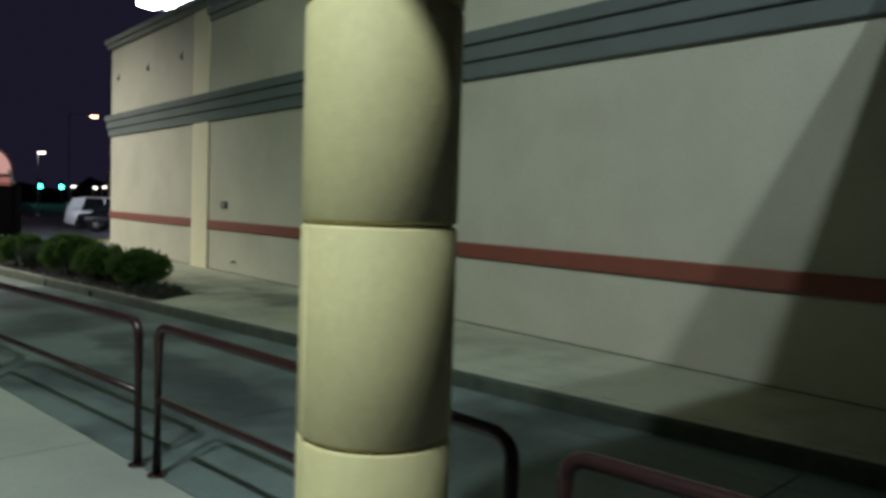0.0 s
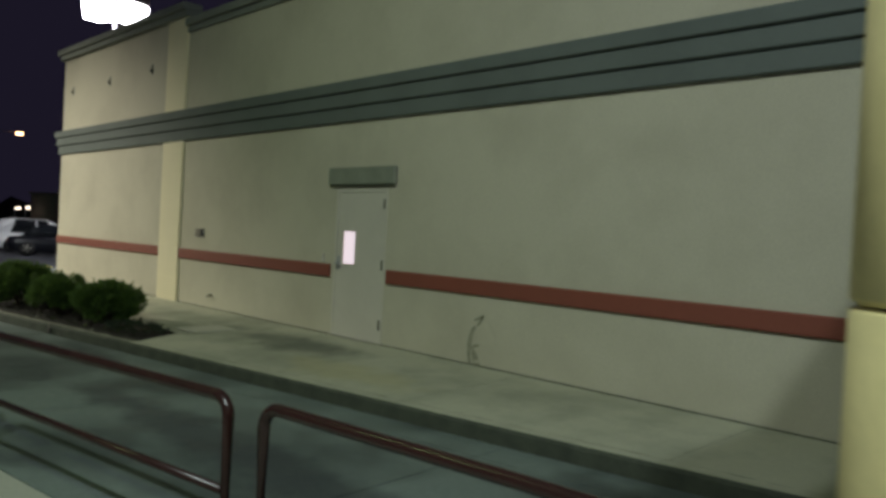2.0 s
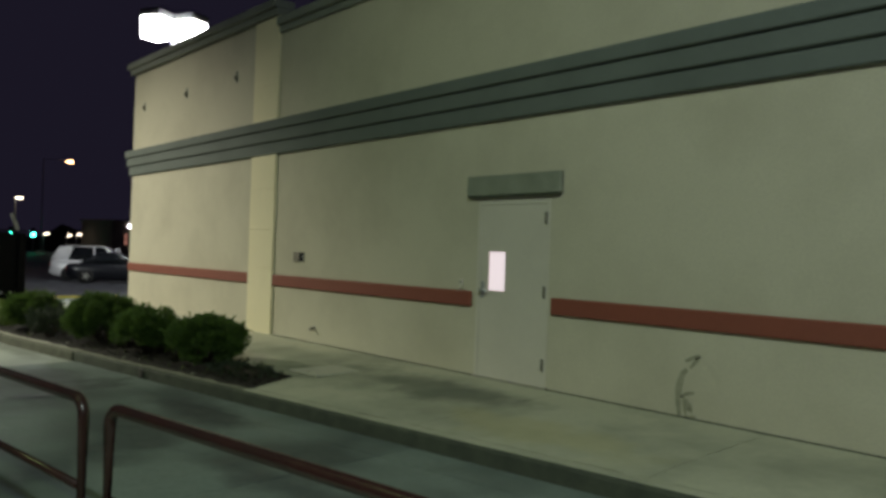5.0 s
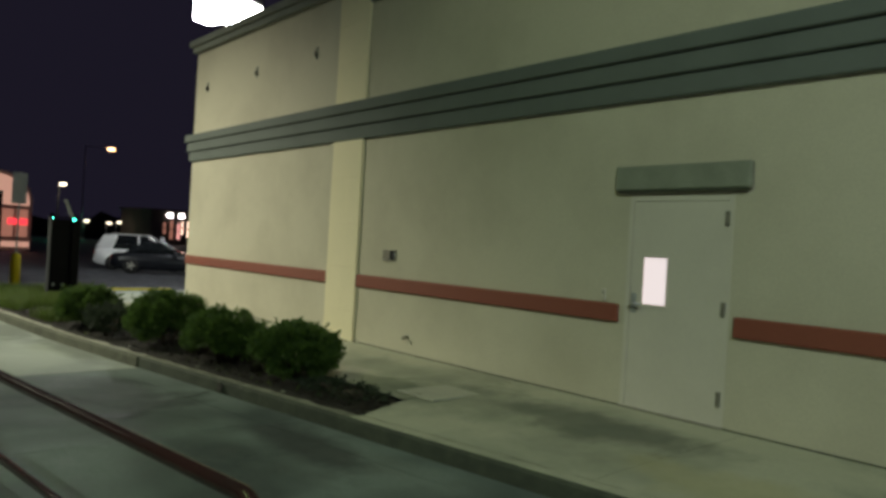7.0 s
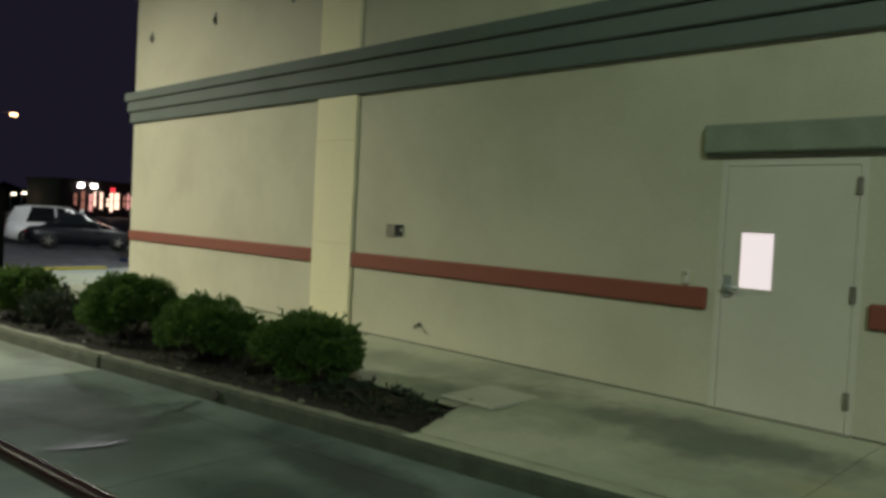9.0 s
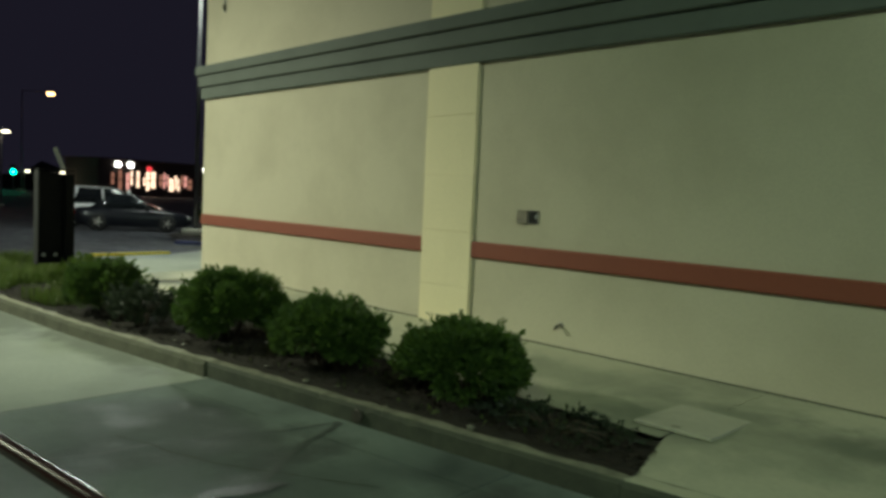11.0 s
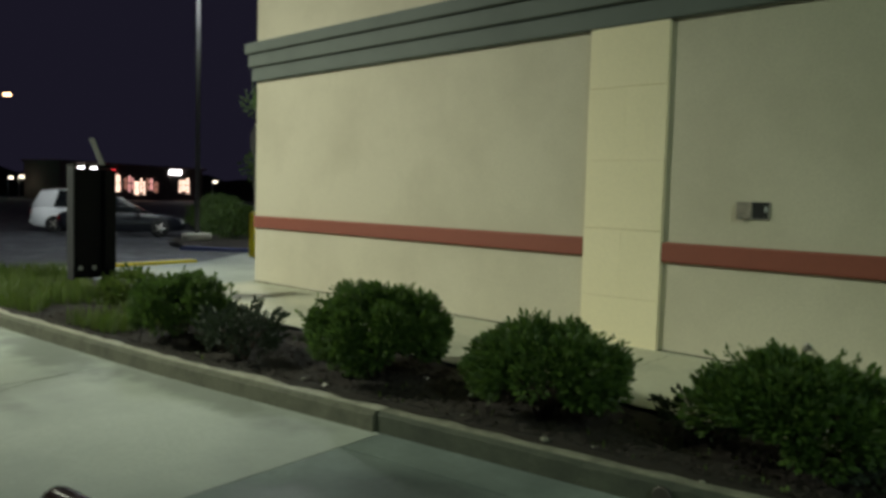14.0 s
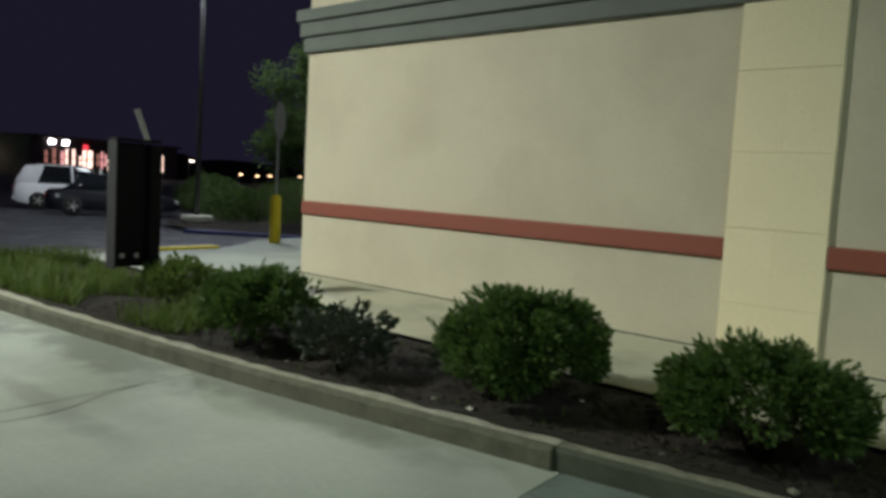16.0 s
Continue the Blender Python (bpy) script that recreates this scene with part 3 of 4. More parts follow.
def shrub(at, rx, ry, h, seed, leaves=5200, size=0.05, material=LEAF, label="dense green rounded shrub growing in the bed", density=1.0, name="shrub", group="shrubs in the bed"):
    z0 = bed_z(at[0], at[1])
    n = thing(name, (at[0], at[1], z0), label=label, category="shrub", group=group)
    rnd = random.Random(seed)
    # stems from the foot into the crown
    bm = bmesh.new()
    for k in range(7):
        a = rnd.uniform(0, 6.28)
        e = Vector((math.cos(a) * rx * 0.6, math.sin(a) * ry * 0.6, h * rnd.uniform(0.6, 0.85)))
        m = e * 0.5 + Vector((rnd.uniform(-0.05, 0.05), rnd.uniform(-0.05, 0.05), 0.05))
        add_tube(bm, [(0.03 * math.cos(a), 0.03 * math.sin(a), -0.03), tuple(m), tuple(e)], 0.014, 6, True, 0.004)
    part("stem", bm, BARK, n)
    # clumps on an uneven dome
    clumps = []
    for k in range(70):
        a, u = rnd.uniform(0, 6.28), rnd.uniform(-0.55, 1.0)
        c = math.sqrt(max(0.0, 1 - u * u))
        f = rnd.uniform(0.70, 0.88)
        p = Vector((rx * f * c * math.cos(a), ry * f * c * math.sin(a), h * 0.52 + h * 0.46 * f * u))
        clumps.append((p, rnd.uniform(0.12, 0.20) * (rx + h) * 0.55))
    spots = []
    while len(spots) < leaves:
        p, r = clumps[rnd.randrange(len(clumps))]
        d = Vector((rnd.gauss(0, 1), rnd.gauss(0, 1), rnd.gauss(0, 1))).normalized()
        q = p + d * r * rnd.uniform(0.45, 1.0) ** 0.7
        if q.z < 0.03 or rnd.random() > density:
            continue
        spots.append((q, (q - Vector((0, 0, h * 0.4))).normalized() * 0.7 + d * 0.5))
    # a few shoots that stand out of the crown
    for k in range(20):
        a = rnd.uniform(0, 6.28)
        u = rnd.uniform(0.3, 1.0)
        c = math.sqrt(1 - u * u)
        p = Vector((rx * c * math.cos(a), ry * c * math.sin(a), h * 0.5 + h * 0.48 * u))
        o = (p - Vector((0, 0, h * 0.3))).normalized()
        for j in range(9):
            spots.append((p + o * 0.012 * j, o))
    me = leaf_mesh(spots, size)
    me.materials.append(material)
    crown = new("crown", me)
    crown.parent = n
    return n


shrub((-11.76, 4.95), 0.56, 0.50, 0.615, 1, 17000)
shrub((-13.35, 4.80), 0.58, 0.50, 0.625, 2, 15500)
shrub((-14.96, 4.67), 0.65, 0.56, 0.725, 3, 18500)
shrub((-16.45, 4.3), 0.42, 0.36, 0.46, 4, 1300, 0.06, LEAF_DRY, "thin straggling grey-green shrub with bare soil showing", name="straggling_shrub", group="thin shrubs in the bed")
shrub((-17.58, 4.28), 0.57, 0.50, 0.62, 5, 14500)
shrub((-15.6, 4.8), 0.30, 0.30, 0.26, 6, 500, 0.055, LEAF_DRY, "low thin shrub with small dull leaves", name="straggling_shrub", group="thin shrubs in the bed")
shrub((-10.8, 4.97), 0.70, 0.34, 0.085, 7, 600, 0.045, LEAF_DRY, "low dark creeping plant at the end of the bed", name="ground_cover_plant", group="low plants in the bed")
shrub((-12.35, 5.1), 0.30, 0.2, 0.2, 8, 350, 0.05, LEAF_DRY, "low dark creeping plant between two shrubs", name="ground_cover_plant", group="low plants in the bed")
shrub((-19.75, 4.75), 0.42, 0.36, 0.40, 9, 1500, 0.07, GRASS, "light green leafy weed clump beside the board", name="weed_clump", group="weeds in the bed")


def blades(name, x0, x1, seed, count, tall, label):
    rnd = random.Random(seed)
    verts, faces = [], []
    for k in range(count):
        x = rnd.uniform(x0, x1)
        y0, y1 = kerb_y(x) + 0.2, 5.2
        y = rnd.uniform(y0, y1)
        if noise.noise(Vector((x * 1.1, y * 1.1, 4))) < -0.12:
            continue
        z = bed_z(x, y) - 0.01
        h = tall * rnd.uniform(0.35, 1.15)
        a = rnd.uniform(0, 6.28)
        w = rnd.uniform(0.003, 0.008)
        lean = rnd.uniform(0.1, 0.7) * h
        dx, dy = math.cos(a), math.sin(a)
        i = len(verts)
        verts += [(x - dy * w, y + dx * w, z), (x + dy * w, y - dx * w, z), (x + dx * lean * 0.35 + dy * w, y + dy * lean * 0.35 - dx * w, z + h * 0.6),
                  (x + dx * lean * 0.35 - dy * w, y + dy * lean * 0.35 + dx * w, z + h * 0.6), (x + dx * lean, y + dy * lean, z + h)]
        faces += [(i, i + 1, i + 2, i + 3), (i + 3, i + 2, i + 4)]
    me = bpy.data.meshes.new(name)
    me.from_pydata(verts, [], faces)
    me.materials.append(GRASS)
    return tagged(new(name, me), label, "grass", kind="stuff")


blades("weeds", -24.2, -18.2, 3, 9500, 0.26, "rough green weeds and grass in the bed")
blades("weeds", -18.4, -10.2, 4, 260, 0.06, "sparse low weeds on bare soil")


def scraps(name, count, seed, material, size, label):
    """Fallen leaves and crumbs of mulch on the soil."""
    rnd = random.Random(seed)
    verts, faces = [], []
    for k in range(count):
        x = rnd.uniform(-20, -10)
        y = rnd.uniform(kerb_y(x) + 0.17, 5.2)
        z = bed_z(x, y) + 0.008
        a, s = rnd.uniform(0, 6.28), size * rnd.uniform(0.5, 1.4)
        c, d = math.cos(a) * s, math.sin(a) * s
        i = len(verts)
        verts += [(x + c, y + d, z + rnd.uniform(0, s)), (x - d * 0.5, y + c * 0.5, z), (x - c, y - d, z + rnd.uniform(0, s)), (x + d * 0.5, y - c * 0.5, z + s * 0.4)]
        faces += [(i, i + 1, i + 2), (i, i + 2, i + 3)]
    me = bpy.data.meshes.new(name)
    me.from_pydata(verts, [], faces)
    me.materials.append(material)
    return tagged(new(name, me), label, "mulch", kind="stuff")


MULCH = surface("dry_leaf_mulch", (0.024, 0.018, 0.012), 0.9, spots=(0.5, 30), tint=(0.022, 0.016, 0.012), island=0.9)
scraps("mulch", 5000, 2, MULCH, 0.022, "dry brown leaf litter and bark crumbs on soil")


def paper(at, size, seed):
    rnd = random.Random(seed)
    bm = bmesh.new()
    g = 5
    vs = [[bm.verts.new((size * (i / (g - 1) - 0.5), size * 0.7 * (j / (g - 1) - 0.5), 0.004 + rnd.uniform(0, size * 0.35))) for j in range(g)] for i in range(g)]
    for i in range(g - 1):
        for j in range(g - 1):
            bm.faces.new((vs[i][j], vs[i + 1][j], vs[i + 1][j + 1], vs[i][j + 1]))
    ob = part("paper_scrap", bm, STICKER)
    ob.matrix_world = pose(at[0], at[1], at[2], 0, 0, rnd.uniform(0, 360))
    return tagged(ob, "crumpled white paper scrap lying in the bed", "litter", "litter in the bed")


for x, y, s, k in ((-15.0, 4.17, 0.06, 1), (-14.6, 4.9, 0.04, 2), (-12.7, 4.45, 0.035, 3), (-13.75, 4.4, 0.03, 4)):
    paper((x, y, bed_z(x, y)), s, k)


def stone(at, size, seed):
    rnd = random.Random(seed)
    bm = bmesh.new()
    bmesh.ops.create_icosphere(bm, subdivisions=2, radius=size)
    for v in bm.verts:
        v.co *= 1 + 0.22 * noise.noise(v.co * (2.0 / size) + Vector((seed, 0, 0)))
        v.co.z *= 0.6
    ob = part("stone", bm, KERBTOP)
    ob.matrix_world = pose(at[0], at[1], at[2] + size * 0.3, 0, 0, rnd.uniform(0, 360))
    return tagged(ob, "small pale broken stone on bare soil", "stone", "stones in the bed")


for k, (x, y, s) in enumerate(((-15.4, 4.25, 0.022), (-13.0, 4.35, 0.03), (-16.9, 4.1, 0.026), (-12.0, 4.42, 0.02), (-11.2, 4.55, 0.03))):
    stone((x, y, bed_z(x, y)), s, k)

# ---------------------------------------------------------------- on the walk and the kerb
cover = thing("utility_cover", (-10.2, 5.9, walk_z(-10.2, 5.9) + 0.004), 2, "pale rectangular concrete utility cover set in the walk", "utility cover")
part("lid", box(-0.29, 0.29, -0.42, 0.42, -0.02, 0.008, 0.006), PALE, cover)
part("lifting_slot", box(-0.03, 0.03, -0.36, -0.34, 0.006, 0.010), DARKMETAL, cover)
part("lifting_slot", box(-0.03, 0.03, 0.34, 0.36, 0.006, 0.010), DARKMETAL, cover)
dx = -12.15
drain = thing("kerb_drain", (dx, kerb_y(dx) - 0.016, lane_z(dx) + 0.075), 5.7, "small dark round drain outlet in the kerb face", "drain outlet")
bm = lathe([(0.044, 0.0), (0.052, 0.0), (0.052, 0.024), (0.044, 0.024)], 20)
bmesh.ops.rotate(bm, verts=bm.verts, cent=(0, 0, 0), matrix=Matrix.Rotation(radians(90), 3, "X"))
part("pipe_rim", bm, DARKMETAL, drain)
# Black disc stands for the shade inside the open pipe.
bm = lathe([(0.044, 0.001), (0.044, 0.018)], 20)
bmesh.ops.rotate(bm, verts=bm.verts, cent=(0, 0, 0), matrix=Matrix.Rotation(radians(90), 3, "X"))
part("pipe_mouth", bm, TYRE, drain)


def crack(points, width, seed, label="dark wandering crack across the lane concrete"):
    rnd = random.Random(seed)
    bm = bmesh.new()
    pts = [Vector((x, y, 0)) for x, y in points]
    fine = []
    for a, b in zip(pts, pts[1:]):
        for k in range(14):
            p = a.lerp(b, k / 14)
            w = 0.05 * noise.noise(Vector((p.x * 3, p.y * 3, seed)))
            fine.append(p + Vector((w, w, 0)))
    prev = None
    for i, p in enumerate(fine):
        d = (fine[min(i + 1, len(fine) - 1)] - fine[max(i - 1, 0)]).normalized()
        s = Vector((-d.y, d.x, 0)) * width * rnd.uniform(0.4, 1.2)
        pair = [bm.verts.new((q.x, q.y, near_z(q.x, q.y) + 0.004)) for q in (p + s, p - s)]
        if prev:
            bm.faces.new((prev[0], prev[1], pair[1], pair[0]))
        prev = pair
    for f in bm.faces:
        f.normal_update()
        if f.normal.z < 0:
            f.normal_flip()
    return tagged(part("crack", bm, KERBFACE), label, "crack", kind="structure")


WET = surface("wet_streak", (0.085, 0.098, 0.09), 0.6, spots=(0.6, 3.0), grain=(0.3, 20), bump=0.1, bump_scale=40, tint=(0.045, 0.052, 0.048))


def streak(points, width, seed):
    ob = crack(points, width, seed, "dark wet streak running from the kerb drain")
    ob.name = "wet_streak"
    ob["category"] = "wet streak"
    ob.data.materials[0] = WET
    return ob


streak([(-12.25, 4.22), (-12.05, 3.75), (-11.75, 3.4), (-11.45, 3.0), (-11.5, 2.6)], 0.032, 1)
streak([(-12.3, 4.2), (-12.35, 3.7), (-12.5, 3.2), (-12.6, 2.5), (-12.7, 1.9)], 0.02, 2)
crack([(-11.0, 3.6), (-12.0, 3.0), (-13.0, 2.7)], 0.007, 3)
crack([(-17.6, 3.4), (-17.2, 2.6), (-16.9, 1.2)], 0.006, 4)

bm = bmesh.new()
ring = []
for k in range(36):
    a = k * math.pi / 18
    f = 0.85 + 0.5 * noise.noise(Vector((2 * math.cos(a), 2 * math.sin(a), 3))) + 0.3 * noise.noise(Vector((6 * math.cos(a), 6 * math.sin(a), 8)))
    x, y = -11.44 + 0.10 * f * math.cos(a) + 0.05 * math.sin(a), 2.92 + 0.30 * f * math.sin(a)
    ring.append(bm.verts.new((x, y, near_z(x, y) + 0.010)))
f = bm.faces.new(ring)
f.normal_update()
if f.normal.z < 0:
    f.normal_flip()
tagged(part("water", bm, surface("puddle_water", (0.06, 0.065, 0.07), 0.5)), "thin puddle of water on the lane", "puddle", kind="structure")

# ---------------------------------------------------------------- on the wall
wb = thing("electrical_box", (-12.806, WALL_Y, 1.493), label="open recessed metal electrical box in the stucco wall", category="electrical box")
bm = bmesh.new()
for a, b, c, d in ((-0.075, 0.075, 0.066, 0.074), (-0.075, 0.075, -0.074, -0.066), (-0.075, -0.066, -0.066, 0.066), (0.066, 0.075, -0.066, 0.066)):
    add_box(bm, a, b, -0.014, -0.001, c, d)
part("frame", bm, METAL, wb)
# Flat black panel stands in for the shade of the recess.
part("dark_inside", box(-0.066, 0.066, -0.005, -0.002, -0.066, 0.066), TYRE, wb, "black panel standing for the box's shaded inside")
# Pale block put in as the bright reflection seen inside.
part("socket", box(0.032, 0.06, -0.018, -0.006, -0.012, 0.034, 0.004), SIGNBACK, wb, "pale block standing for a highlight in the box")
FLAP = surface("weathered_brown_cover", (0.34, 0.29, 0.24), 0.6, spots=(0.7, 14), grain=(0.3, 80), tint=(0.13, 0.11, 0.095))
lid = part("hinged_cover", box(-0.122, 0.0, -0.006, 0.0, -0.072, 0.070, 0.002), FLAP, wb, "weathered brownish cover swung open on its hinge")
lid.matrix_local = pose(-0.078, -0.014, 0, 0, 0, 12)
part("latch", box(-0.10, -0.075, -0.014, -0.0065, -0.082, -0.05, 0.003), METAL, lid)
bell = thing("bell_box", (-9.06, WALL_Y, 1.26), label="small grey bell box beside the service door", category="bell")
part("body", box(-0.025, 0.025, -0.025, -0.001, -0.06, 0.06, 0.004), DOORPAINT, bell)
part("button", lathe([(0.010, 0.0), (0.010, 0.004)], 12), DARKMETAL, bell).matrix_local = pose(0, -0.025, 0.02, 90)
sp = thing("wall_spout", (-12.37, WALL_Y, 0.415), label="stubby dark pipe outlet low on the wall", category="pipe")
part("pipe", tube([(0, -0.001, 0), (0, -0.06, -0.005), (0.0, -0.085, -0.03)], 0.02, 12), HINGE, sp)
bm = lathe([(0.036, 0.001), (0.036, 0.006), (0.022, 0.009)], 16)
bmesh.ops.rotate(bm, verts=bm.verts, cent=(0, 0, 0), matrix=Matrix.Rotation(radians(90), 3, "X"))
part("collar", bm, METAL, sp)
for x in (-19.82, -17.5, -15.28):
    b = thing("wall_bracket", (x, WALL_Y, 4.70), label="small dark leftover bracket high on the wall", category="bracket", group="brackets on the parapet")
    part("plate", box(-0.035, 0.035, -0.008, -0.001, -0.10, 0.10, 0.003), BAND, b)
    part("stub", box(-0.02, 0.02, -0.05, -0.009, -0.06, 0.02, 0.004), HINGE, b)


def spray(name, lines, width, label):
    bm = bmesh.new()
    for pts in lines:
        prev = None
        q = [Vector((x, 0, z)) for x, z in pts]
        fine = [a.lerp(b, k / 5) for a, b in zip(q, q[1:]) for k in range(5)] + [q[-1]]
        for i, p in enumerate(fine):
            d = (fine[min(i + 1, len(fine) - 1)] - fine[max(i - 1, 0)]).normalized()
            w = width * (0.55 + 0.45 * math.sin(math.pi * (i + 0.5) / len(fine)))
            s = Vector((-d.z, 0, d.x)) * w
            pair = [bm.verts.new((p.x + s.x * e, WALL_Y - 0.004, p.z + s.z * e)) for e in (1, -1)]
            if prev:
                bm.faces.new((prev[0], prev[1], pair[1], pair[0]))
            prev = pair
    bmesh.ops.recalc_face_normals(bm, faces=bm.faces)
    return tagged(part(name, bm, GRAFFITI), label, "graffiti")


spray("graffiti_mark", [[(-5.99, 0.70), (-5.92, 0.735), (-5.85, 0.76), (-5.90, 0.69), (-5.94, 0.64)]], 0.019, "faded grey sprayed numeral low on the wall")
spray("graffiti_mark", [[(-6.03, 0.37), (-5.96, 0.41), (-5.89, 0.425)], [(-6.0, 0.38), (-5.985, 0.29), (-5.97, 0.21)], [(-5.965, 0.36), (-5.955, 0.30), (-5.94, 0.25)], [(-5.93, 0.33), (-5.925, 0.29), (-5.915, 0.24)], [(-6.0, 0.185), (-5.93, 0.195), (-5.87, 0.215)]], 0.017, "faded grey sprayed scribble near the wall foot")
spray("graffiti_mark", [[(-5.97, 0.63), (-6.02, 0.57), (-6.05, 0.45), (-6.055, 0.33), (-6.035, 0.20)]], 0.034, "smudged grey sprayed upright stroke")
FAINT = surface("washed_spray", (0.52, 0.475, 0.37), 0.9, spots=(0.9, 9), tint=(0.56, 0.51, 0.40))
g = spray("graffiti_mark", [[(-5.84, 0.75), (-5.74, 0.68), (-5.66, 0.57), (-5.62, 0.42), (-5.64, 0.26)]], 0.028, "washed-out trace of a sprayed arch")
g.data.materials[0] = FAINT

# ---------------------------------------------------------------- order boards at the end of the bed
DARKTRIM = surface("dark_grey_trim", (0.022, 0.022, 0.025), 0.6, spots=(0.3, 4))
ob_x = -20.3
board = thing("menu_board", (ob_x, 4.45, bed_z(ob_x, 4.45)), label="tall black steel drive-through menu board on a post", category="menu board")
part("post", box(-0.07, 0.07, 0.16, 0.30, -0.05, 1.70, 0.008), BLACKMETAL, board)
part("cabinet", box(-0.16, 0.02, -0.20, 0.15, 0.32, 1.71, 0.03, 2), BLACKMETAL, board)
part("side_trim", box(-0.175, 0.035, -0.222, -0.202, 0.30, 1.73, 0.006), DARKTRIM, board, "grey edge trim")
part("top_cap", box(-0.18, 0.05, -0.225, 0.31, 1.732, 1.76, 0.01), BLACKMETAL, board)
for y in (-0.13, 0.04):
    bm = lathe([(0.03, 0.0), (0.03, 0.008), (0.02, 0.012)], 14)
    bmesh.ops.rotate(bm, verts=bm.verts, cent=(0, 0, 0), matrix=Matrix.Rotation(radians(90), 3, "Y"))
    bmesh.ops.translate(bm, verts=bm.verts, vec=(0.021, y, 0.45))
    part("bolt_cap", bm, SIGNBACK, board, "pale round cap")
part("tilted_plate", box(-0.012, 0.012, -0.03, 0.03, 0.0, 0.38, 0.005), SIGNBACK, board, "pale tilted plate on top").matrix_local = pose(0, 0.16, 1.74, 22, 0, 0)
part("footing", box(-0.16, 0.16, 0.06, 0.38, -0.1, 0.05, 0.02), KERB, board)
px, py = -23.2, 3.75
post = thing("order_post", (px, py, bed_z(px, py)), 0, "slim black steel order post at the lane", "order post")
part("post", box(-0.09, 0.09, -0.15, 0.11, -0.05, 2.22, 0.02, 2), BLACKMETAL, post)
part("cap", box(-0.10, 0.10, -0.16, 0.12, 2.22, 2.25, 0.01), GREYMETAL, post)
part("footing", box(-0.16, 0.16, -0.17, 0.17, -0.1, 0.05, 0.02), KERB, post)


# ---------------------------------------------------------------- bollards with signs
def bollard_sign(x, y, z, rz, plate_shape, w, h0, h1):
    n = thing("bollard_sign", (x, y, z), rz, "yellow steel bollard carrying a grey-backed road sign", "sign post", "bollard signs")
    part("bollard", lathe([(0.115, -0.05), (0.115, 0.91), (0.10, 0.96), (0.06, 0.995), (0.03, 1.0)], 20), YELLOW, n)
    part("pole", box(-0.022, 0.022, -0.022, 0.022, 0.97, h1 + 0.03), SIGNBACK, n)
    bm = bmesh.new()
    c = (h0 + h1) / 2
    if plate_shape == "octagon":
        pts = [(w / 2 / math.cos(math.pi / 8) * math.cos(math.pi / 8 + k * math.pi / 4), c + w / 2 / math.cos(math.pi / 8) * math.sin(math.pi / 8 + k * math.pi / 4)) for k in range(8)]
    else:
        pts = [(-w / 2, h0), (w / 2, h0), (w / 2, h1), (-w / 2, h1)]
    f = [bm.verts.new((a, -0.026, b)) for a, b in pts]
    g = [bm.verts.new((a, -0.029, b)) for a, b in pts]
    bm.faces.new(f)
    bm.faces.new(g[::-1])
    for i in range(len(pts)):
        bm.faces.new((f[i], f[(i + 1) % len(pts)], g[(i + 1) % len(pts)], g[i]))
    bmesh.ops.recalc_face_normals(bm, faces=bm.faces)
    part("sign_plate", bm, SIGNBACK, n)
    return n


bollard_sign(-26.0, 4.70, ground_z(-26.0, 4.6), 76, "plate", 0.33, 2.24, 3.02)
bollard_sign(-25.2, 9.93, walk_z(-25.2, 6.9), 126, "octagon", 0.72, 2.15, 2.87)

# end kerb of the bed, painted kerb, and the lot's island
tagged(part("kerb", box(-24.46, -24.31, 3.0, 6.0, -0.25, walk_z(-24.3, 6.0) + 0.02, 0.02), NEARC), "pale concrete end kerb of the planting bed", "kerb", kind="structure")
yk = part("kerb", box(-0.24, 0.0, 0.0, 1.75, -0.25, 0.02, 0.02), YELLOW)
yk.matrix_world = pose(-24.03, 6.35, walk_z(-24.1, 6.9) + 0.025, 0, 0, 8.5)
tagged(yk, "yellow painted kerb edge at the walk", "kerb", kind="structure")
VIOLET = surface("blue_kerb_paint", (0.10, 0.12, 0.30), 0.7, spots=(0.4, 2), grain=(0.3, 30))
isl = thing("kerb", kind="structure", label="blue painted kerb of the planted lot island", category="kerb")
bm = bmesh.new()
add_box(bm, -0.08, 0.08, 0, 16, -0.25, 0.10, 0.02)
k = part("kerb_stone", bm, VIOLET, isl)
k.matrix_local = pose(-30.9, 11.12, -0.15, 0, 0, -52)
bm = bmesh.new()
vs = [bm.verts.new(v) for v in ((-30.9, 11.25, -0.04), (-18.4, 21.0, -0.04), (-22, 40, -0.04), (-46, 40, -0.04), (-46, 19.0, -0.04), (-39.8, 17.0, -0.04), (-33.5, 11.95, -0.04))]
f = bm.faces.new(vs)
f.normal_update()
if f.normal.z < 0:
    f.normal_flip()
tagged(part("ground", bm, SOIL), "planted island soil beyond the lot kerb", "soil", kind="structure")


# ---------------------------------------------------------------- hedge and trees
def hedge(at, rx, ry, h, seed, leaves):
    rnd = random.Random(seed)
    n = thing("hedge_bush", (at[0], at[1], -0.05), label="dark green untrimmed bush on the lot island", category="bush", group="bushes on the island")
    spots = []
    for k in range(leaves):
        a, u = rnd.uniform(0, 6.28), rnd.uniform(0, 1)
        c = math.sqrt(1 - u * u)
        f = 0.85 + 0.22 * noise.noise(Vector((3 * c * math.cos(a) + seed, 3 * c * math.sin(a), 3 * u))) + rnd.uniform(-0.12, 0.06)
        p = Vector((rx * f * c * math.cos(a), ry * f * c * math.sin(a), h * f * u))
        spots.append((p, p.normalized()))
    me = leaf_mesh(spots, 0.10)
    me.materials.append(LEAF)
    c = new("crown", me)
    c.parent = n
    part("stem", tube([(0, 0, -0.05), (0.1, 0.05, h * 0.6)], 0.05, 6), BARK, n)
    return n


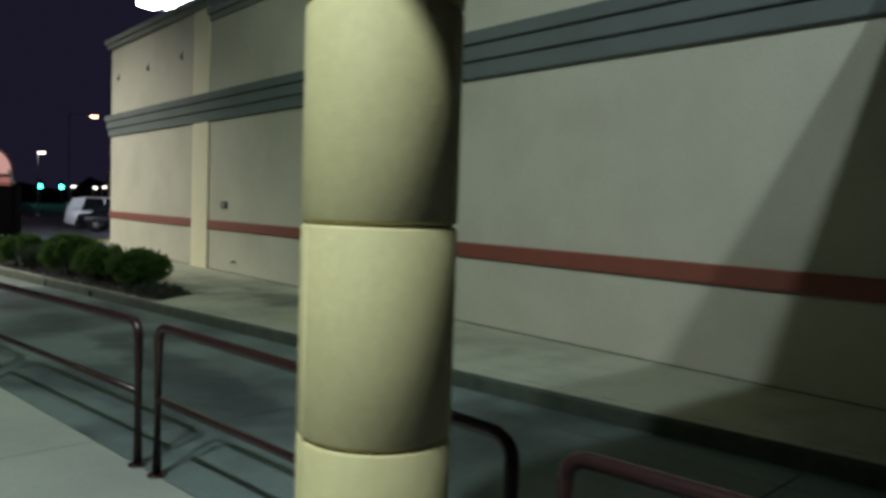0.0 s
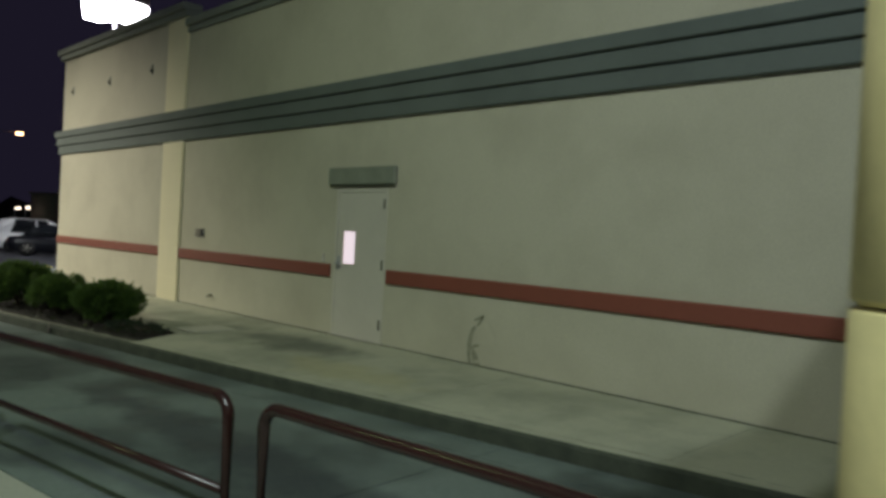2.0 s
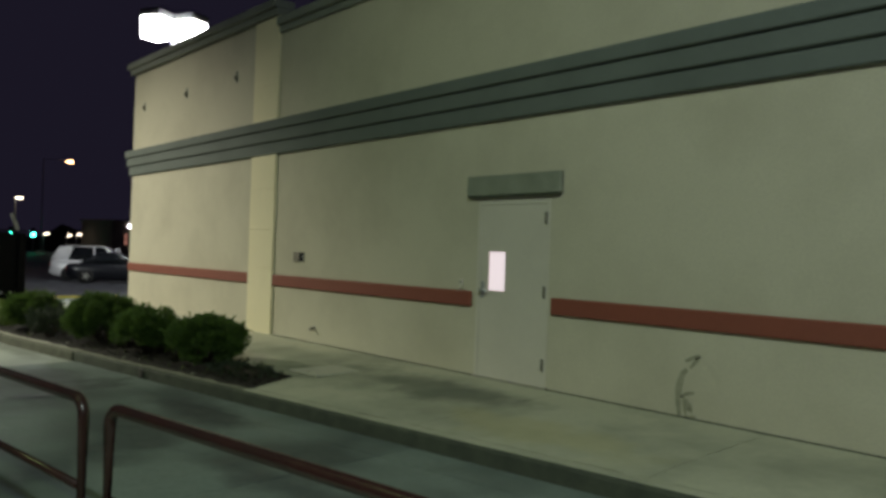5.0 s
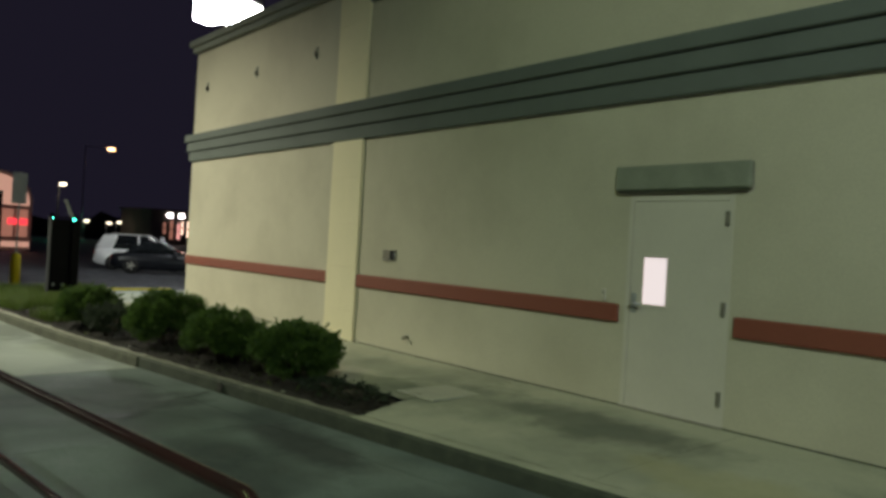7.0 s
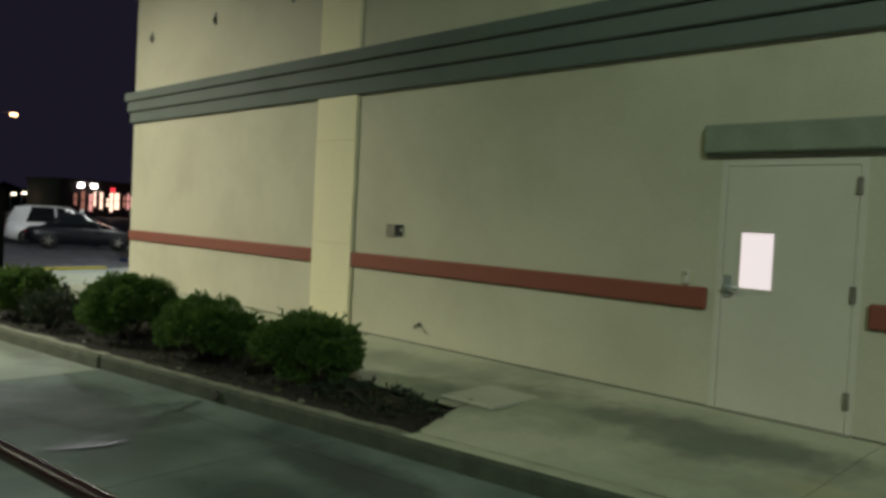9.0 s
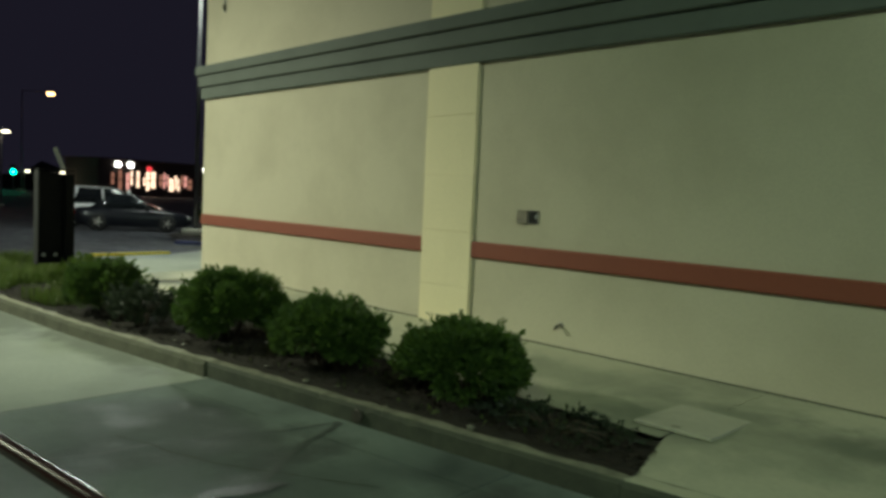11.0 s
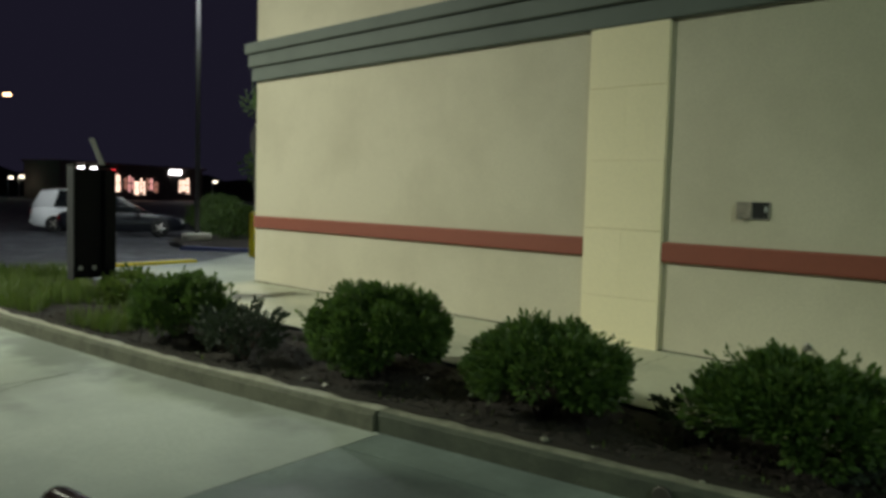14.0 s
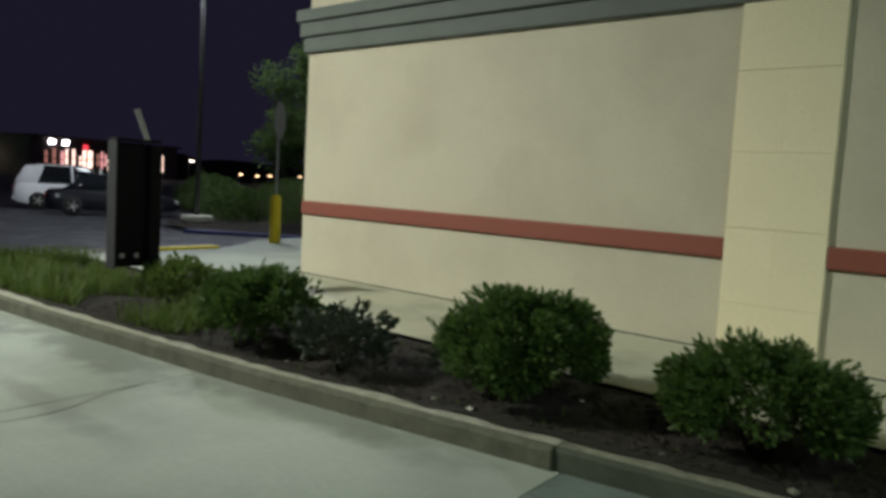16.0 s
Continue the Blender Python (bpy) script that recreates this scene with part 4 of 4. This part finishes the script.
for k, (x, y, rx, h) in enumerate(((-33.6, 15.3, 1.3, 1.0), (-33.0, 17.6, 1.5, 1.1), (-35.0, 17.4, 1.3, 1.3), (-31.0, 18.8, 1.5, 1.2), (-36.5, 19.5, 1.6, 1.2), (-37.6, 16.6, 1.2, 1.15), (-39.8, 17.6, 1.3, 1.25), (-42.2, 18.8, 1.4, 1.3), (-44.5, 19.8, 1.4, 1.2), (-35.3, 15.4, 1.0, 0.95), (-29.0, 19.8, 1.4, 1.3), (-38.5, 22.0, 1.8, 1.3), (-33.5, 20.5, 2.0, 1.5), (-40.5, 25.5, 1.8, 1.3), (-27.6, 21.5, 1.5, 1.4))):
    hedge((x, y), rx * 1.15, rx, h * 1.2, k, 2600)


def tree(at, h, crown_r, seed, leaves=9000, material=LEAF):
    rnd = random.Random(seed)
    n = thing("tree", (at[0], at[1], -0.08), label="slender young tree with loose green foliage", category="tree")
    part("trunk", tube([(0, 0, -0.1), (0.05, 0.02, h * 0.35), (-0.03, 0.05, h * 0.7), (0, 0, h * 0.9)], 0.10, 10, 0.02), BARK, n)
    spots, tips = [], []
    for k in range(16):
        a = rnd.uniform(0, 6.28)
        z0 = h * rnd.uniform(0.2, 0.72)
        e = Vector((math.cos(a) * crown_r * rnd.uniform(0.5, 1), math.sin(a) * crown_r * rnd.uniform(0.5, 1), z0 + h * rnd.uniform(0.05, 0.28)))
        part("limb", tube([(0, 0, z0), tuple(Vector((0, 0, z0)).lerp(e, 0.5) + Vector((0, 0, 0.1))), tuple(e)], 0.035, 6, 0.008), BARK, n)
        tips += [(e, crown_r * rnd.uniform(0.3, 0.5)), (Vector((0, 0, z0)).lerp(e, 0.65), crown_r * rnd.uniform(0.25, 0.4))]
    while len(spots) < leaves:
        c, r = tips[rnd.randrange(len(tips))]
        d = Vector((rnd.gauss(0, 1), rnd.gauss(0, 1), rnd.gauss(0, 0.8))).normalized()
        spots.append((c + d * r * rnd.uniform(0.2, 1.0), d))
    me = leaf_mesh(spots, 0.14)
    me.materials.append(material)
    c = new("crown", me)
    c.parent = n
    return n


tree((-30.3, 14.75), 5.3, 1.35, 3, 11000)


# ---------------------------------------------------------------- lamps
def pole_lamp(x, y, z, h, heads, name="street_lamp", label="tall grey steel lot lamp with bright white heads", big=1.0, lens=LAMPGLOW, group="", reach=0.0):
    n = thing(name, (x, y, z), label=label, category="street lamp", group=group)
    part("pole", tube([(0, 0, 0), (0, 0, h * 0.5), (0, 0, h)], 0.075, 12, 0.06), GREYMETAL, n)
    part("base", lathe([(0.46, -0.2), (0.46, 0.27), (0.43, 0.30), (0.02, 0.31)], 24) if big >= 1 else box(-0.15, 0.15, -0.15, 0.15, -0.1, 0.1), NEARC, n)
    for a in heads:
        c, s = math.cos(radians(a)), math.sin(radians(a))
        part("arm", tube([(0, 0, h - 0.1), ((0.3 * big + reach) * c, (0.3 * big + reach) * s, h)], 0.035, 8), GREYMETAL, n)
        bm = box(reach + 0.08 * big, reach + 0.80 * big, -0.24 * big, 0.24 * big, -0.06 * big, 0.10 * big, 0.03 * big)
        bm2 = box(reach + 0.12 * big, reach + 0.76 * big, -0.21 * big, 0.21 * big, -0.27 * big, -0.062 * big)
        for b in (bm, bm2):
            bmesh.ops.rotate(b, verts=b.verts, cent=(0, 0, 0), matrix=Matrix.Rotation(radians(a), 3, "Z"))
            bmesh.ops.translate(b, verts=b.verts, vec=(0, 0, h))
        head = part("lamp_head", bm, GREYMETAL, n)
        part("lens", bm2, lens, head, "glowing lens")
    return n


# Oversized heads and deep lenses take in the lamp's glare.
pole_lamp(-33.2, 12.85, -0.12, 10.7, (-160, -60, 20, 110), big=1.9)
AMBER = glow("amber_lens", (1.0, 0.55, 0.30), 9)
WARM = glow("warm_lens", (1.0, 0.6, 0.34), 5)
WHITE = glow("white_lens", (1.0, 0.86, 0.72), 6)
pole_lamp(-106.0, 26.1, 0.2, 11.5, (80,), label="far street lamp glowing amber on a pole", big=1.15, lens=AMBER, reach=2.4)
pole_lamp(-62.0, 13.6, -0.08, 4.7, (60,), label="far white lamp on a low pole", big=0.6, lens=WHITE, group="far white lamps")
for x, y, h in ((-104, 25.9, 2.3), (-104, 29.6, 2.35), (-103, 28.2, 2.2), (-92, 46.3, 2.4), (-100, 62.5, 1.2), (-98, 66.0, 1.3), (-100, 60.5, 1.1), (-100, 58.0, 1.2), (-97, 71.0, 1.2)):
    pole_lamp(x, y, 0.2, h + 0.1, (60,), label="far white lamp on a low pole", big=0.7, lens=WHITE if y < 50 else WARM, group="far white lamps")

GREEN = glow("green_lens", (0.05, 1.0, 0.62), 22)
for x, y in ((-104, 22.4), (-105, 25.0)):
    n = thing("traffic_signal", (x, y, 0.2), label="far traffic signal showing green", category="traffic signal", group="traffic signals")
    part("pole", tube([(0, 0, 0), (0, 0, 1.2), (0, 0, 2.6)], 0.06, 8), GREYMETAL, n)
    hd = part("housing", box(-0.12, 0.12, -0.2, 0.2, 1.85, 2.95, 0.03), BLACKMETAL, n)
    # Lens drawn wider to take in the green glare.
    bm = lathe([(0.24, 0), (0.24, 0.03), (0.12, 0.09)], 14)
    bmesh.ops.rotate(bm, verts=bm.verts, cent=(0, 0, 0), matrix=Matrix.Rotation(radians(90), 3, "Y"))
    bmesh.ops.translate(bm, verts=bm.verts, vec=(0.125, 0, 2.15))
    part("lens", bm, GREEN, hd, "bright green lens")

# ---------------------------------------------------------------- far shops
SHOPGLOW = glow("shop_window_light", (1.0, 0.66, 0.56), 1.9)
SHOPDIM = glow("shop_window_dim", (0.85, 0.35, 0.28), 0.35)
SHOPPINK = glow("shop_window_pink", (1.0, 0.42, 0.42), 0.9)
SIGNGLOW = glow("sign_light", (0.93, 0.88, 1.0), 9.0)
REDGLOW = glow("red_sign_light", (1.0, 0.05, 0.08), 1.4)
shop = thing("shop_row", (-100.8, 34.6, -0.05), 20, "far low row of lit shop fronts", "building")
part("wall", box(-6, -0.25, -2.0, 20.5, 0, 4.3), FARWALL, shop)
part("roof", box(-6.2, 0.3, -2.2, 20.7, 4.3, 4.55, 0.03), FARWALL, shop)
rnd = random.Random(11)
y = -0.3
while y < 17.5:
    w = rnd.choice((0.4, 0.6, 0.8, 0.5))
    lit = not 12.4 < y < 16
    z0, z1 = rnd.choice((0.9, 1.2, 1.5)), rnd.choice((2.5, 2.9, 3.2))
    wn = part("window", box(-0.249, -0.22, y, y + w, z0, z1), rnd.choice((SHOPGLOW, SHOPGLOW, SHOPPINK, SHOPDIM)) if lit else FARWALL, shop)
    part("frame", box(-0.219, -0.19, y - 0.04, y + 0.05, 0.85, 3.25), DARKMETAL, wn)
    part("transom", box(-0.219, -0.19, y + 0.052, y + w, (z0 + z1) / 2, (z0 + z1) / 2 + 0.1), DARKMETAL, wn)
    y += w + rnd.choice((0.06, 0.12, 0.5))
for a, b in ((0.3, 1.0), (2.1, 2.8), (14.4, 16.4)):
    k = a
    while k < b:
        part("sign_letter", box(-0.24, -0.10, k, k + 0.32, 3.62, 4.12), SIGNGLOW, shop, "white glowing sign piece")
        k += 0.42
part("sign", box(-0.24, -0.12, 5.0, 5.6, 3.3, 3.8), REDGLOW, shop, "small red glowing sign")
PINK = surface("pink_render", (0.62, 0.36, 0.30), 0.9, spots=(0.3, 0.5))
# Self-glowing render stands in for floodlight on the gable and sill.
PINKGLOW = glow("pink_floodlit_glow", (0.95, 0.50, 0.42), 0.55)
diner = thing("diner_building", (-60.5, 9.4, -0.1), 12, "pink floodlit roadside building with an arched gable", "building")
bm = bmesh.new()
out = [(-3.2, 0.0), (2.5, 0.0), (2.5, 3.3)] + [(2.5 * math.cos(k * math.pi / 16) if k < 8 else 3.2 * math.cos(k * math.pi / 16), 3.3 + 1.9 * math.sin(k * math.pi / 16)) for k in range(1, 16)] + [(-3.2, 3.3)]
a = [bm.verts.new((0.0, p, q)) for p, q in out]
b = [bm.verts.new((-7.0, p, q)) for p, q in out]
bm.faces.new(a)
bm.faces.new(b[::-1])
for i in range(len(out)):
    bm.faces.new((a[i], b[i], b[(i + 1) % len(out)], a[(i + 1) % len(out)]))
bmesh.ops.recalc_face_normals(bm, faces=bm.faces)
part("wall", bm, PINK, diner)
bm = bmesh.new()
arc = [(2.3, 2.95)] + [((2.3 if k < 8 else 3.0) * math.cos(k * math.pi / 16), 3.2 + 1.75 * math.sin(k * math.pi / 16)) for k in range(0, 17)] + [(-3.0, 2.95)]
f0 = [bm.verts.new((0.04, p, q)) for p, q in arc]
f1 = [bm.verts.new((0.005, p, q)) for p, q in arc]
bm.faces.new(f0)
for i in range(len(arc)):
    bm.faces.new((f0[i], f1[i], f1[(i + 1) % len(arc)], f0[(i + 1) % len(arc)]))
bmesh.ops.recalc_face_normals(bm, faces=bm.faces)
part("glowing_gable", bm, PINKGLOW, diner, "pale pink arched gable glowing in place of floodlight")
BLUEGLOW = glow("violet_sign_light", (0.25, 0.08, 1.0), 3.0)
for k in range(6):
    wn = part("window", box(0.005, 0.03, -3.0 + k * 0.9, -2.25 + k * 0.9, 0.9, 2.7), SHOPDIM, diner)
    part("frame", box(0.031, 0.06, -3.06 + k * 0.9, -2.99 + k * 0.9, 0.8, 2.8), PINK, wn)
part("sign", box(0.05, 0.12, 1.0, 2.2, 1.7, 2.1), REDGLOW, diner, "red glowing window sign")
part("sign", box(0.05, 0.12, -0.6, 0.3, 2.3, 2.6), BLUEGLOW, diner, "violet glowing window sign")
part("glowing_sill", box(0.01, 0.06, -3.1, 2.4, 0.25, 0.6), PINKGLOW, diner)

# a low dark line of trees and roofs on the horizon
DARKTREE = surface("far_foliage", (0.02, 0.028, 0.02), 0.95, spots=(0.4, 0.2))
bm = bmesh.new()
pts = []
for k in range(121):
    a = radians(100 + k)
    rr = 130
    hgt = 3.2 + 2.6 * noise.noise(Vector((k * 0.23, 1, 0))) + 1.4 * noise.noise(Vector((k * 0.9, 5, 0)))
    pts.append((bm.verts.new((rr * math.cos(a), rr * math.sin(a), -1)), bm.verts.new((rr * math.cos(a), rr * math.sin(a), max(1.0, hgt)))))
for p, q in zip(pts, pts[1:]):
    bm.faces.new((p[0], q[0], q[1], p[1]))
tagged(part("backdrop", bm, DARKTREE), "dark far tree line under the night sky", "backdrop", kind="structure")


# ---------------------------------------------------------------- parked cars
def car(at, rz, paint, length, width, height, suv, label):
    n = thing("parked_car", at, rz, label, "car", "parked cars")
    L, Wd = length / 2, width / 2

    def loft(stations, mat, name, parent, lab="", bevel=0.05):
        bm = bmesh.new()
        rings = []
        for x, w, z0, z1 in stations:
            e = min(bevel, (z1 - z0) * 0.3)
            prof = [(-w, z0 + e), (-w * 0.96, z0), (w * 0.96, z0), (w, z0 + e), (w, z1 - e), (w * 0.93, z1), (-w * 0.93, z1), (-w, z1 - e)]
            rings.append([bm.verts.new((x, a, b)) for a, b in prof])
        for q0, q1 in zip(rings, rings[1:]):
            for j in range(8):
                bm.faces.new((q0[j], q1[j], q1[(j + 1) % 8], q0[(j + 1) % 8])).smooth = True
        bm.faces.new(rings[0])
        bm.faces.new(rings[-1][::-1])
        bmesh.ops.recalc_face_normals(bm, faces=bm.faces)
        return part(name, bm, mat, parent, lab)
    belt = 0.98 if suv else 0.88
    hood = 0.98 if suv else 0.80
    body = loft([(-L, Wd * 0.80, 0.42, belt - 0.10), (-L + 0.12, Wd * 0.94, 0.26, belt - 0.02), (-L + 0.5, Wd, 0.20, belt), (L - 1.6, Wd, 0.20, belt), (L - 0.75, Wd * 0.98, 0.20, hood), (L - 0.25, Wd * 0.90, 0.24, hood - 0.10), (L, Wd * 0.74, 0.34, hood - 0.28)], paint, "body", n)
    if suv:
        cab = [(-L + 0.10, Wd * 0.84, belt - 0.01, belt + 0.12), (-L + 0.42, Wd * 0.80, belt - 0.01, height - 0.06), (-L + 1.0, Wd * 0.80, belt - 0.01, height), (0.2, Wd * 0.80, belt - 0.01, height - 0.02), (L - 1.75, Wd * 0.80, belt - 0.01, height - 0.22), (L - 1.15, Wd * 0.86, belt - 0.01, belt + 0.03)]
    else:
        cab = [(-L + 0.55, Wd * 0.86, belt - 0.01, belt + 0.03), (-L + 1.25, Wd * 0.78, belt - 0.01, height - 0.06), (-L + 1.9, Wd * 0.76, belt - 0.01, height), (-0.05, Wd * 0.76, belt - 0.01, height - 0.02), (L - 1.75, Wd * 0.80, belt - 0.01, height - 0.30), (L - 1.2, Wd * 0.86, belt - 0.01, belt + 0.02)]
    loft(cab, CARGLASS, "greenhouse", n, "dark glass car cabin")
    loft([(x, w * 0.93, z1 - 0.02, z1 + 0.03) for x, w, z0, z1 in cab[1:5]], paint, "roof", n, bevel=0.01)
    if suv:
        loft([(-L + 0.07, Wd * 0.85, belt - 0.02, belt + 0.10), (-L + 0.38, Wd * 0.825, belt - 0.02, height - 0.03), (-L + 0.80, Wd * 0.815, belt - 0.02, height + 0.01), (-L + 1.0, Wd * 0.805, height - 0.16, height + 0.01)], paint, "rear_quarter", n)
        part("rear_window", box(-0.012, 0.012, -Wd * 0.66, Wd * 0.66, 0.0, 0.46, 0.01), CARGLASS, n).matrix_local = pose(-L + 0.06, 0, belt + 0.08, 0, 31, 0)
        for sy in (-1, 1):
            for px in (-0.25, 0.75):
                part("pillar", tube([(px, sy * Wd * 0.875, belt - 0.02), (px - 0.06, sy * Wd * 0.81, height - 0.03)], 0.045, 8), paint, n)
            part("roof_rail", tube([(-L + 0.7, sy * Wd * 0.70, height + 0.05), (L - 2.2, sy * Wd * 0.70, height + 0.03)], 0.022, 8), METAL, n)
    for sx in (-L + 0.85, L - 0.9):
        for sy in (-1, 1):
            bm = lathe([(0.20, -0.10), (0.31, -0.11), (0.335, -0.07), (0.335, 0.07), (0.31, 0.11), (0.20, 0.10)], 22)
            bmesh.ops.rotate(bm, verts=bm.verts, cent=(0, 0, 0), matrix=Matrix.Rotation(radians(90), 3, "X"))
            bmesh.ops.translate(bm, verts=bm.verts, vec=(sx, sy * (Wd - 0.09), 0.335))
            wh = part("wheel", bm, TYRE, n)
            bm = bmesh.new()
            for k in range(5):
                a = k * 2 * math.pi / 5
                add_tube(bm, [(sx, sy * (Wd + 0.02), 0.335), (sx + 0.19 * math.cos(a), sy * (Wd + 0.02), 0.335 + 0.19 * math.sin(a))], 0.028, 6)
            part("rim", bm, METAL, wh, "bright alloy spokes")
    for sy in (-1, 1):
        part("tail_light", box(-L - 0.01, -L + 0.14, sy * Wd * 0.70 - 0.14, sy * Wd * 0.70 + 0.14, belt - 0.26, belt - 0.12, 0.02), surface("tail_lens", (0.25, 0.01, 0.01), 0.2), n)
        part("headlight", box(L - 0.22, L - 0.06, sy * Wd * 0.66 - 0.15, sy * Wd * 0.66 + 0.15, hood - 0.30, hood - 0.18, 0.02), SIGNBACK, n)
        part("mirror", box(L - 1.72, L - 1.56, sy * (Wd + 0.09) - 0.07, sy * (Wd + 0.09) + 0.07, belt, belt + 0.12, 0.03), paint, n)
    part("rear_bumper", box(-L - 0.03, -L + 0.10, -Wd * 0.85, Wd * 0.85, 0.34, 0.52, 0.03), paint, n)
    return n


car((-39.0, 13.0, lane_z(-39.0) - 0.035), 66, DARKCAR, 4.3, 1.8, 1.42, False, "dark blue parked saloon car in the lot")
car((-42.6, 13.37, lane_z(-42.6) - 0.035), 66, WHITECAR, 4.5, 1.85, 1.66, True, "white parked off-road estate car in the lot")
